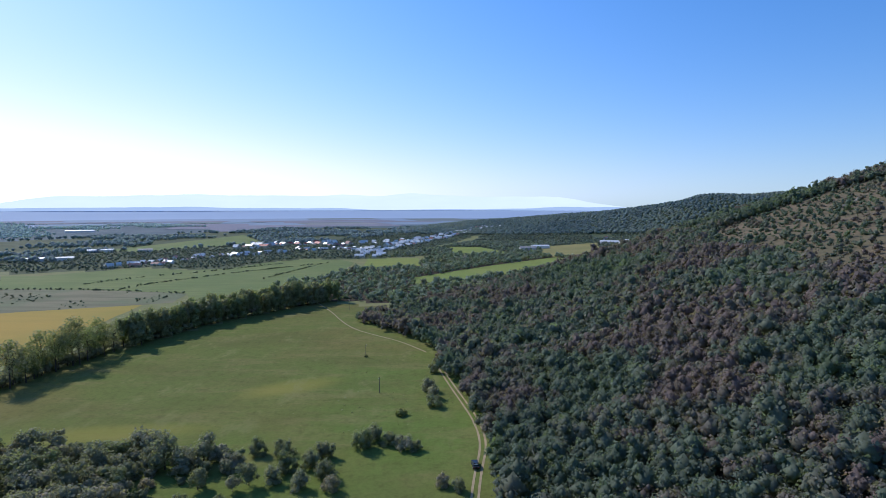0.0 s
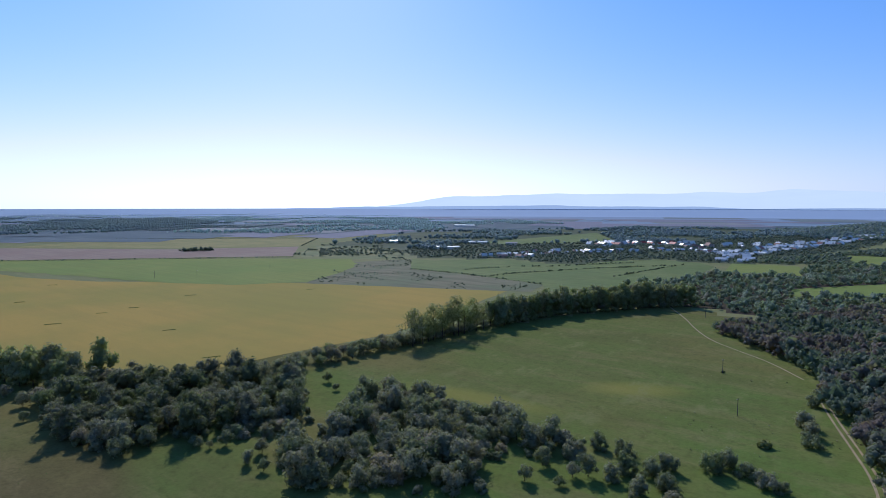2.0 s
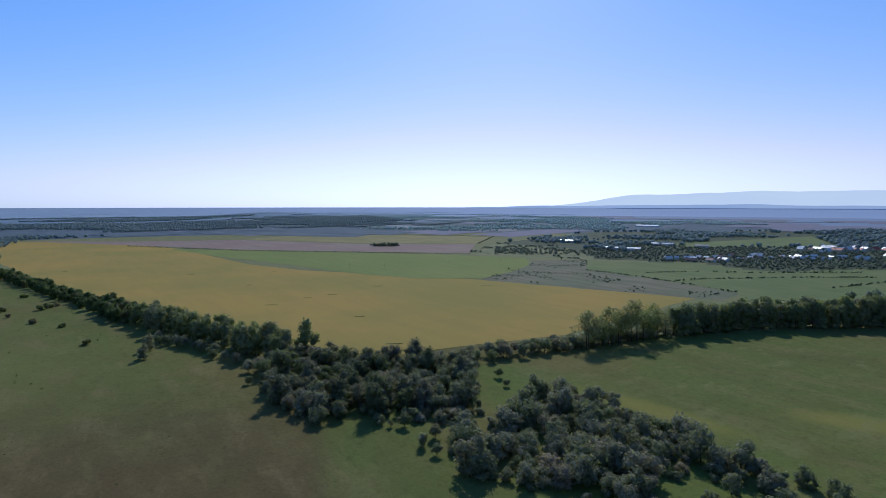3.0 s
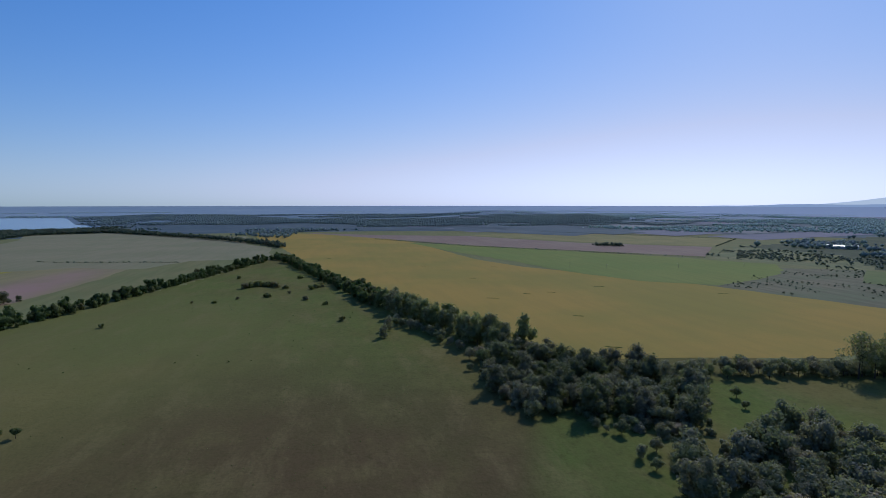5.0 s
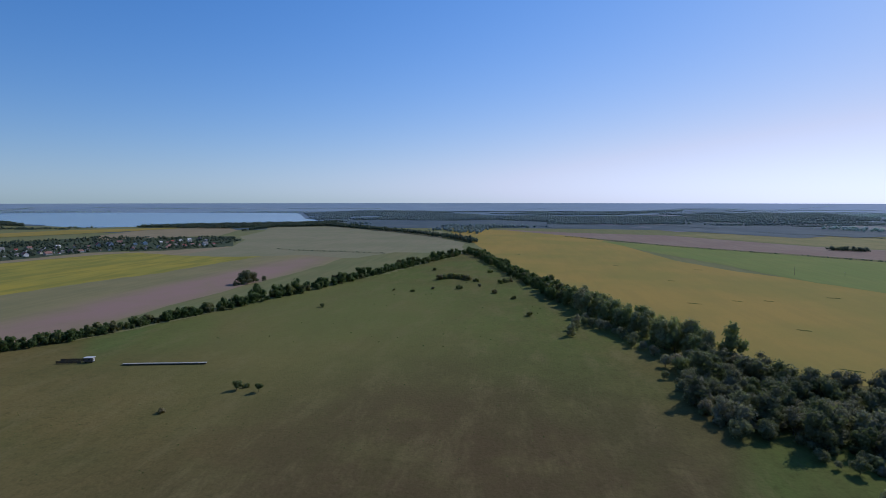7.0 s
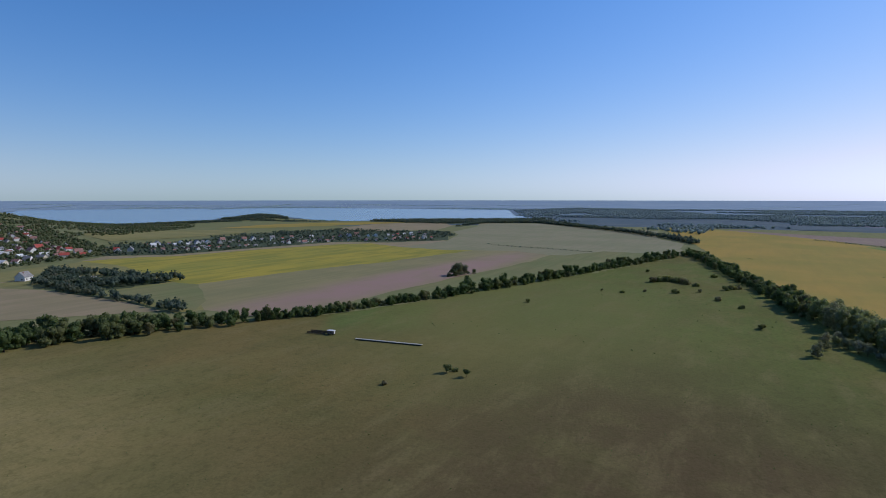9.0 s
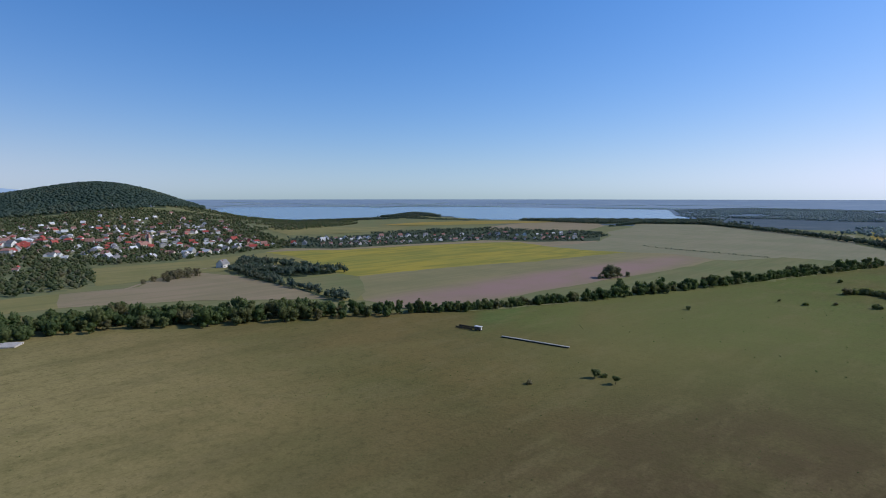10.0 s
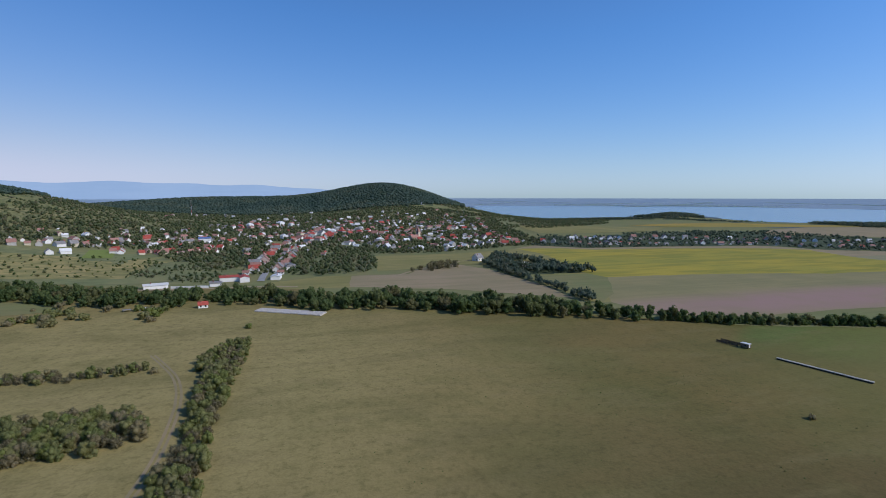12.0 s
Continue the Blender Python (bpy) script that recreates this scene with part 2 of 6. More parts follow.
VINES = field_material("vineyard_rows", (0.190, 0.190, 0.074), (0.265, 0.225, 0.102), (0.105, 0.122, 0.052), 25, 0.02, 0.12, 0.75)
THIN = field_material("thin_meadow", (0.200, 0.205, 0.085), (0.225, 0.205, 0.090), (0.150, 0.165, 0.066), 30, 0.03, 0.12, 0.4, 0.05)
SCRUB = field_material("scrub_land", (0.205, 0.180, 0.105), (0.150, 0.165, 0.085), (0.110, 0.115, 0.062), 40, 0.02, 0.10, 0.55)
GARDENS = field_material("garden_land", (0.185, 0.200, 0.085), (0.245, 0.225, 0.100), (0.125, 0.145, 0.064), 15, 0.02, 0.08, 0.6)
# undergrowth below the woods, darkened for the shade between trees
UNDER_SHADE = field_material("undergrowth_shade", (0.069, 0.087, 0.043), (0.095, 0.112, 0.054), (0.050, 0.065, 0.033), 10, 0.03, 0.1, 0.5)
# land at the horizon, the palest haze mixed into its colour
HAZED = field_material("horizon_haze_tint", (0.260, 0.335, 0.400), (0.300, 0.370, 0.425), (0.205, 0.280, 0.350), 20, 0.002, 0.006, 0.6, veil=(3600, (0.320, 0.400, 0.525)))
DIRT = plain_material("dirt_track", (0.400, 0.315, 0.195), (0.320, 0.255, 0.155), 0.4, 0.95, 0.03, 0.0, 0.05)
ASPHALT = plain_material("village_road", (0.28, 0.27, 0.255), (0.34, 0.33, 0.31), 0.4, 0.9, 0.2)
WATER = water_material()
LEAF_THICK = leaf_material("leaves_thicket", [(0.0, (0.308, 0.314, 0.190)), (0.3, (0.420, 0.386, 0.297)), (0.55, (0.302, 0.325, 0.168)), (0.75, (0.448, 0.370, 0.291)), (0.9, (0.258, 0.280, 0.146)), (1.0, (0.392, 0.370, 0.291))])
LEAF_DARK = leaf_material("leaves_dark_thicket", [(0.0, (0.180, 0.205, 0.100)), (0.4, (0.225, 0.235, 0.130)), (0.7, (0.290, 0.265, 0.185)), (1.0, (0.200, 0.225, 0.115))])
LEAF_TALL = leaf_material("leaves_tall", [(0.0, (0.301, 0.329, 0.147)), (0.4, (0.378, 0.385, 0.182)), (0.75, (0.413, 0.378, 0.224)), (1.0, (0.336, 0.357, 0.196))])
TROUGH = plain_material("trough_concrete", (0.56, 0.52, 0.43), (0.64, 0.59, 0.50), 0.6, 0.9, 0.1)
LEAF_GREEN = leaf_material("leaves_green", [(0.0, (0.114, 0.166, 0.060)), (0.5, (0.174, 0.222, 0.079)), (0.85, (0.214, 0.222, 0.091)), (1.0, (0.237, 0.206, 0.104))])
LEAF_FOREST = leaf_material("leaves_forest", [(0.0, (0.190, 0.235, 0.120)), (0.14, (0.165, 0.208, 0.140)), (0.36, (0.176, 0.214, 0.150)), (0.52, (0.205, 0.222, 0.160)), (0.64, (0.228, 0.204, 0.164)), (0.80, (0.252, 0.190, 0.168)), (1.0, (0.226, 0.178, 0.162))], 0.016, 0.38)
# long ridge: the blue of the haze is put into these leaves
LEAF_WOLD_HAZE = leaf_material("leaves_wold_haze", [(0.0, (0.172, 0.236, 0.265)), (0.4, (0.218, 0.282, 0.299)), (0.7, (0.259, 0.310, 0.299)), (1.0, (0.287, 0.328, 0.293))], 0.006, 0.5)
LEAF_VALE = leaf_material("leaves_valley", [(0.0, (0.269, 0.325, 0.225)), (0.35, (0.338, 0.394, 0.306)), (0.6, (0.381, 0.413, 0.338)), (0.8, (0.331, 0.362, 0.206)), (1.0, (0.388, 0.362, 0.306))])
# green leaves with a slight blue-grey of haze mixed in
LEAF_FAR_HAZE = leaf_material("leaves_far_haze", [(0.0, (0.098, 0.138, 0.109)), (0.5, (0.140, 0.181, 0.138)), (0.85, (0.171, 0.192, 0.133)), (1.0, (0.191, 0.192, 0.138))])
LEAF_HEDGE = leaf_material("leaves_hedge", [(0.0, (0.245, 0.270, 0.095)), (0.35, (0.325, 0.310, 0.130)), (0.6, (0.260, 0.295, 0.085)), (0.75, (0.370, 0.305, 0.165)), (0.88, (0.345, 0.285, 0.170)), (1.0, (0.290, 0.290, 0.115))])
LEAF_GARDEN = leaf_material("leaves_orchard", [(0.0, (0.110, 0.145, 0.070)), (0.4, (0.160, 0.190, 0.085)), (0.7, (0.205, 0.215, 0.105)), (0.9, (0.225, 0.205, 0.120)), (1.0, (0.130, 0.165, 0.095))])
LEAF_DRY = leaf_material("leaves_withered", [(0.0, (0.260, 0.220, 0.125)), (0.5, (0.300, 0.250, 0.150)), (0.8, (0.240, 0.190, 0.120)), (1.0, (0.280, 0.250, 0.140))])
LEAF_MID = leaf_material("leaves_gardens", [(0.0, (0.198, 0.237, 0.209)), (0.5, (0.248, 0.286, 0.242)), (0.8, (0.281, 0.297, 0.237)), (1.0, (0.226, 0.259, 0.237))])
# dark green hill forest, a little haze blue mixed into the tones
LEAF_RIDGE_HAZE = leaf_material("leaves_ridge", [(0.0, (0.088, 0.138, 0.112)), (0.5, (0.115, 0.166, 0.130)), (0.8, (0.150, 0.186, 0.132)), (1.0, (0.182, 0.204, 0.143))], 0.008, 0.35)
# distant leaves in two steps, blue then pale, haze mixed into the colour
LEAF_HAZE_BLUE = leaf_material("leaves_distant_haze", [(0.0, (0.270, 0.335, 0.405)), (0.6, (0.320, 0.385, 0.450)), (1.0, (0.370, 0.420, 0.465))], 0.003, 0.5)
LEAF_HAZE_PALE = leaf_material("leaves_faint_haze", [(0.0, (0.500, 0.590, 0.720)), (1.0, (0.550, 0.640, 0.750))], 0.002, 0.4)
BARK = plain_material("bark", (0.060, 0.048, 0.036), (0.110, 0.092, 0.072), 2.0, 0.9, 0.15, 0.0, 0.03)
ROCK = plain_material("rock", (0.20, 0.175, 0.145), (0.30, 0.265, 0.225), 0.5, 0.9, 0.2, 0.0, 0.15)
WOOD_GREY = plain_material("grey_wood", (0.13, 0.11, 0.09), (0.20, 0.175, 0.145), 3.0, 0.85, 0.2)
CONCRETE = plain_material("pale_concrete", (0.72, 0.70, 0.66), (0.82, 0.80, 0.76), 0.6, 0.85, 0.2)
WRAP = plain_material("bale_wrap", (0.54, 0.49, 0.43), (0.64, 0.59, 0.53), 1.2, 0.45, 0.4)
WALLS = [plain_material("render_" + k, a, b, 0.9, 0.85, 0.2) for k, a, b in (
    ("white", (0.78, 0.76, 0.72), (0.86, 0.84, 0.80)), ("cream", (0.60, 0.52, 0.38), (0.68, 0.60, 0.46)),
    ("grey", (0.42, 0.40, 0.37), (0.52, 0.50, 0.46)), ("pink", (0.56, 0.38, 0.31), (0.62, 0.46, 0.38)))]
# the pale sheet-metal tone is raised towards white for sun glare
ROOFS = [roof_material("tiles_" + k, a, b, r) for k, a, b, r in (
    ("red", (0.40, 0.070, 0.048), (0.48, 0.110, 0.075), 0.6), ("brown", (0.36, 0.180, 0.135), (0.42, 0.235, 0.185), 0.7),
    ("grey", (0.24, 0.225, 0.21), (0.34, 0.32, 0.30), 0.6), ("pale", (0.74, 0.72, 0.68), (0.82, 0.80, 0.76), 0.35), ("blue", (0.10, 0.17, 0.36), (0.14, 0.22, 0.42), 0.4))]
GLASS = plain_material("window_glass", (0.02, 0.025, 0.03), (0.03, 0.035, 0.04), 1.0, 0.1, 0.6)
PAINT = plain_material("car_paint", (0.012, 0.012, 0.014), (0.018, 0.018, 0.02), 2.0, 0.25, 0.6)
RUBBER = plain_material("rubber", (0.015, 0.015, 0.015), (0.025, 0.025, 0.025), 3.0, 0.8, 0.2)
STEEL = plain_material("galvanised_steel", (0.42, 0.43, 0.44), (0.52, 0.53, 0.54), 1.0, 0.4, 0.5, 0.6)
FAR_GLOW = haze_glow_material("far_range_haze_glow", (0.66, 0.78, 0.97), (0.69, 0.81, 0.98), 0.96)
PLATEAU_GLOW = haze_glow_material("plateau_haze_glow", (0.335, 0.455, 0.700), (0.365, 0.480, 0.715), 0.98)
NEAR_GLOW = haze_glow_material("blue_range_haze_glow", (0.33, 0.47, 0.72), (0.36, 0.50, 0.75), 0.9)


# ---- the lie of the land ----
def sstep(a, b, v):
    t = np.clip((v - a) / (b - a), 0.0, 1.0)
    return t * t * (3 - 2 * t)


def gauss(x, y, cx, cy, sx, sy, turn=0.0):
    c, s = math.cos(radians(turn)), math.sin(radians(turn))
    u, v = (x - cx) * c + (y - cy) * s, (y - cy) * c - (x - cx) * s
    return np.exp(-0.5 * ((u / sx) ** 2 + (v / sy) ** 2))


def height(x, y):
    """The lie of the land: a flat plain, a wooded spur, the ridges round the two villages, and a slow rise towards the horizon."""
    x, y = np.asarray(x, dtype=float), np.asarray(y, dtype=float)
    r = np.hypot(x, y)
    ramp = 0.5 * (x - 20 + np.sqrt((x - 20) ** 2 + 400)) - 2.0
    spur = np.minimum(0.30 * np.maximum(ramp, 0), 135) * sstep(-130, 10, y)
    spur = np.maximum(spur - 0.42 * np.maximum(y - 430, 0), 0)
    crest = np.interp(x, [-100, 100, 192, 300, 354, 450, 573, 640, 689, 780, 870, 960, 1500], [0, 25, 31, 41, 46, 53, 71, 83, 100, 97, 106, 122, 237])
    ridge = crest * np.exp(-(((y - (1700 - 0.42 * x)) / 280) ** 2))
    hill = 75 * gauss(x, y, -358, -1614, 146, 236) + 52 * gauss(x, y, 80, -1843, 378, 203, 8) + 88 * gauss(x, y, 493, -881, 191, 271)
    town = 16 * sstep(-620, -1250, y) * sstep(-760, -400, x) * sstep(-2100, -1500, y)
    wet = sstep(-1350, -1450, y) * sstep(-600, -760, x)
    hill, town = hill * (1 - wet), town * (1 - wet)
    isle = 12 * gauss(x, y, -1180, -1330, 80, 50, 45) + 24 * gauss(x, y, -3350, 1030, 260, 200)
    rise = 42 * np.maximum((r - 3750) / 1150, 0) ** 1.5
    return spur + ridge + hill + town + isle + rise


# ---- building helpers ----
def mesh_np(name, verts, *faces, normals=None, hue=None):
    """A mesh from an array of places and arrays of corner numbers, three or four to a face."""
    me = bpy.data.meshes.new(name)
    faces = [np.asarray(f, dtype=np.int32) for f in faces if len(f)]
    me.vertices.add(len(verts))
    me.vertices.foreach_set("co", np.asarray(verts, dtype=np.float32).ravel())
    loops = np.concatenate([f.ravel() for f in faces])
    sizes = np.concatenate([np.full(len(f), f.shape[1], dtype=np.int32) for f in faces])
    me.loops.add(len(loops))
    me.loops.foreach_set("vertex_index", loops)
    me.polygons.add(len(sizes))
    me.polygons.foreach_set("loop_start", np.concatenate([[0], np.cumsum(sizes)[:-1]]).astype(np.int32))
    me.update(calc_edges=True)
    if hue is not None:
        me.attributes.new("hue", "FLOAT", "POINT").data.foreach_set("value", np.asarray(hue, dtype=np.float32))
    if normals is not None:
        me.polygons.foreach_set("use_smooth", np.ones(len(sizes), bool))
        me.normals_split_custom_set_from_vertices(np.asarray(normals, dtype=np.float32))
    return me


def thing(name, label, category, group="", kind="", at=None):
    ob = tagged(new(name), label, category, group, kind)
    if at is not None:
        ob.matrix_basis = at
    return ob


def part(name, data, material, parent=None, label=""):
    """Links a bmesh or a mesh as one object under a thing or a part."""
    if isinstance(data, bmesh.types.BMesh):
        me = bpy.data.meshes.new(name)
        data.to_mesh(me)
        data.free()
        data = me
    if not data.materials:
        data.materials.append(material)
    ob = new(name, data)
    ob.parent = parent
    return tagged(ob, label)


def box(bm, x, y, z, sx, sy, sz, bevel=0.0, turn=0.0):
    """A block with its base centre at x, y, z."""
    made = bmesh.ops.create_cube(bm, size=1.0, matrix=pose(x, y, z + sz / 2, 0, 0, turn) @ Matrix.Diagonal((sx, sy, sz, 1)))
    if bevel:
        bmesh.ops.bevel(bm, geom=list({e for v in made["verts"] for e in v.link_edges}), offset=bevel, segments=2, affect="EDGES", profile=0.6)
    return bm


def rod(bm, a, b, r0, r1=None, sides=8):
    a, b = Vector(a), Vector(b)
    m = Matrix.Translation((a + b) / 2) @ (b - a).to_track_quat("Z", "Y").to_matrix().to_4x4()
    bmesh.ops.create_cone(bm, cap_ends=True, segments=sides, radius1=r0, radius2=r0 if r1 is None else r1, depth=(b - a).length, matrix=m)
    return bm


def inside(poly, x, y):
    """Which of the places lie in a polygon."""
    x, y = np.asarray(x, float), np.asarray(y, float)
    hit = np.zeros(x.shape, bool)
    for (x0, y0), (x1, y1) in zip(poly, poly[1:] + poly[:1]):
        if y0 == y1:
            continue
        hit ^= ((y0 > y) != (y1 > y)) & (x < (x1 - x0) * (y - y0) / (y1 - y0) + x0)
    return hit


def scatter(rng, poly, gap):
    """Uneven places in a polygon, about gap apart."""
    xs, ys = [p[0] for p in poly], [p[1] for p in poly]
    gx, gy = np.meshgrid(np.arange(min(xs), max(xs), float(gap)), np.arange(min(ys), max(ys), gap * 0.87))
    gx[1::2] += gap / 2
    gx, gy = gx.ravel() + rng.uniform(-0.38, 0.38, gx.size) * gap, gy.ravel() + rng.uniform(-0.38, 0.38, gy.size) * gap
    keep = inside(poly, gx, gy)
    return gx[keep], gy[keep]


def along(line, step):
    """Places and headings at even steps on a line of points."""
    out = []
    for (x0, y0), (x1, y1) in zip(line, line[1:]):
        d = math.hypot(x1 - x0, y1 - y0)
        n = max(1, round(d / step))
        out += [(x0 + (x1 - x0) * k / n, y0 + (y1 - y0) * k / n, math.atan2(y1 - y0, x1 - x0)) for k in range(n)]
    return out


def band(rng, line, width, gap):
    """Uneven places in a band along a line."""
    out = [(x - math.sin(a) * w, y + math.cos(a) * w) for x, y, a in along(line, gap) for w in np.arange(-width / 2, width / 2 + 0.1, gap)]
    q = np.array(out) + rng.uniform(-0.4, 0.4, (len(out), 2)) * gap
    return q[:, 0], q[:, 1]


def ground_z(x, y):
    return float(height(x, y))


def sheet(name, poly, material, lift, wob=0.8, step=14.0, cell=0.0, kind="structure", category="field", label=""):
    """A patch of land laid on the ground, its rim a little uneven."""
    bm = bmesh.new()
    ring = []
    for (x0, y0), (x1, y1) in zip(poly, poly[1:] + poly[:1]):
        n = max(1, int(math.hypot(x1 - x0, y1 - y0) / step))
        for k in range(n):
            x, y = x0 + (x1 - x0) * k / n, y0 + (y1 - y0) * k / n
            w = noise.noise_vector(Vector((x * 0.07, y * 0.07, 3.1)))
            ring.append(bm.verts.new((x + w.x * wob, y + w.y * wob, 0)))
    edges = [bm.edges.new((a, b)) for a, b in zip(ring, ring[1:] + ring[:1])]
    bmesh.ops.triangle_fill(bm, edges=edges, use_beauty=True)
    if cell:
        for axis in (0, 1):
            lo, hi = min(p[axis] for p in poly), max(p[axis] for p in poly)
            for v in np.arange(lo + cell / 2, hi, cell):
                co, no = [0, 0, 0], [0, 0, 0]
                co[axis], no[axis] = v, 1
                bmesh.ops.bisect_plane(bm, geom=bm.verts[:] + bm.edges[:] + bm.faces[:], plane_co=co, plane_no=no)
    for v in bm.verts:
        v.co.z = ground_z(v.co.x, v.co.y) + lift
    bm.normal_update()
    for f in bm.faces:
        if f.normal.z < 0:
            f.normal_flip()
    ob = part(name, bm, material)
    return tagged(ob, label, category, "", kind)


def ribbon(name, line, width, material, lift, label, category="track"):
    """A strip along a line of points, smoothed."""
    pts = [Vector((*p, 0)) for p in line]
    for _ in range(2):
        pts = [pts[0]] + [q for a, b in zip(pts, pts[1:]) for q in (a.lerp(b, 0.25), a.lerp(b, 0.75))] + [pts[-1]]
    bm = bmesh.new()
    rows = []
    for k, p in enumerate(pts):
        d = (pts[min(k + 1, len(pts) - 1)] - pts[max(k - 1, 0)]).normalized()
        s = Vector((-d.y, d.x, 0)) * width * (0.5 + 0.12 * noise.noise(p * 0.2))
        rows.append([bm.verts.new((q.x, q.y, ground_z(q.x, q.y) + lift)) for q in (p + s, p - s)])
    for (a, b), (c, d) in zip(rows, rows[1:]):
        bm.faces.new((a, b, d, c))
    return tagged(part(name, bm, material), label, category, "", "structure")


# ---- trees ----
OCTA_V = np.array([(1, 0, 0), (0, 1, 0), (-1, 0, 0), (0, -1, 0), (0, 0, 1), (0, 0, -1)], float)
OCTA_F = np.array([(0, 1, 4), (1, 2, 4), (2, 3, 4), (3, 0, 4), (1, 0, 5), (2, 1, 5), (3, 2, 5), (0, 3, 5)])


def ico(level):
    bm = bmesh.new()
    bmesh.ops.create_icosphere(bm, subdivisions=level, radius=1.0)
    v, f = np.array([w.co[:] for w in bm.verts]), np.array([[w.index for w in g.verts] for g in bm.faces])
    bm.free()
    return v, f


ICO_V, ICO_F = ico(1)
ICO2_V, ICO2_F = ico(2)


def crown_shape(rng, lobes, count, size, solid=0.8, core=1):
    """A crown: leaf clumps spread over several uneven lobes, with a rough heart that stops the light."""
    sizes = np.array([l[3] * l[4] + l[4] * l[5] for l in lobes])
    pick = rng.choice(len(lobes), count, p=sizes / sizes.sum())
    lob = np.array(lobes)[pick]
    d = rng.normal(size=(count, 3))
    d[:, 2] += 0.25
    d /= np.linalg.norm(d, axis=1)[:, None]
    mid = lob[:, :3] + d * lob[:, 3:] * rng.uniform(0.66, 1.10, (count, 1))
    nor = d + rng.normal(scale=0.45, size=(count, 3))
    nor /= np.linalg.norm(nor, axis=1)[:, None]
    u = np.cross(nor, rng.normal(size=(count, 3)))
    u /= np.linalg.norm(u, axis=1)[:, None]
    w = np.cross(nor, u)
    s = size * rng.uniform(0.55, 1.35, (count, 1))
    k = rng.uniform(0.6, 1.2, (4, count, 1))
    quad = np.stack([mid + u * s * k[0], mid + w * s * 0.7 * k[1], mid - u * s * k[2], mid - w * s * 0.7 * k[3]], 1)
    quad[:, 1] -= nor * s * 0.25
    quad[:, 3] -= nor * s * 0.25
    verts, quads, tris = quad.reshape(-1, 3), np.arange(4 * count).reshape(-1, 4), []
    soft = np.repeat(0.40 * d + 0.85 * nor, 4, axis=0)
    if solid:
        v0, f0 = {0: (OCTA_V, OCTA_F), 1: (ICO_V, ICO_F), 2: (ICO2_V, ICO2_F)}[core]
        for l in lobes:
            v = np.array(l[:3]) + v0 * np.array(l[3:]) * solid * rng.uniform(0.8, 1.12, (len(v0), 1))
            tris.append(f0 + len(verts))
            verts, soft = np.concatenate([verts, v]), np.concatenate([soft, v0])
        tris = np.concatenate(tris)
    return verts, quads, np.asarray(tris, dtype=int).reshape(-1, 3), soft / np.linalg.norm(soft, axis=1)[:, None]


def lobes_for(rng, tall, wide, low, n):
    """Lobes of a crown tall metres high and wide metres across whose foot is at low."""
    out = [(0, 0, (low + tall) / 2, wide * 0.36, wide * 0.36, (tall - low) * 0.46)]
    for _ in range(n):
        a, z = rng.uniform(0, 6.283), rng.uniform(0.2, 0.85)
        q = wide * 0.5 * (1 - abs(z - 0.42) * 0.9) * rng.uniform(0.5, 0.95)
        r = wide * rng.uniform(0.13, 0.27)
        out.append((q * math.cos(a), q * math.sin(a), low + (tall - low) * z, r, r, r * rng.uniform(0.8, 1.2)))
    for _ in range((n + 1) // 2 if low < 0.5 and n > 5 else 0):
        a, q, r = rng.uniform(0, 6.283), wide * rng.uniform(0.18, 0.36), wide * rng.uniform(0.14, 0.22)
        out.append((q * math.cos(a), q * math.sin(a), low + (tall - low) * rng.uniform(0.06, 0.2), r, r, r * 0.9))
    return out


def limbs(rng, tall, low, wide, radius, n, split=None):
    """A tapered trunk with limbs that reach into the crown; split gathers the limbs apart from the trunk."""
    bm = bmesh.new()
    lean = Vector((rng.uniform(-0.05, 0.05), rng.uniform(-0.05, 0.05), 1))
    knots = [lean * (tall * 0.8 * f) + Vector((rng.uniform(-0.1, 0.1) * f, rng.uniform(-0.1, 0.1) * f, -0.15 if f == 0 else 0)) for f in (0, 0.3, 0.6, 1.0)]
    for k, (a, b) in enumerate(zip(knots, knots[1:])):
        rod(bm, a, b, radius * (1 - 0.28 * k), radius * (0.72 - 0.28 * k), 7)
    for k in range(n):
        f = rng.uniform(0.3, 0.85)
        base = lean * (low + (tall * 0.75 - low) * f * 0.8)
        a = 2.4 * k + rng.uniform(-0.4, 0.4)
        tip = base + Vector((math.cos(a), math.sin(a), rng.uniform(0.7, 1.5))) * wide * rng.uniform(0.22, 0.36)
        if split is None:
            rod(bm, base, tip, radius * 0.4, radius * 0.1, 5)
        else:
            limb = bpy.data.meshes.new("limb")
            one = rod(bmesh.new(), base, tip, radius * 0.4, radius * 0.1, 5)
            one.to_mesh(limb)
            one.free()
            limb.materials.append(BARK)
            split.append(limb)
    return bm


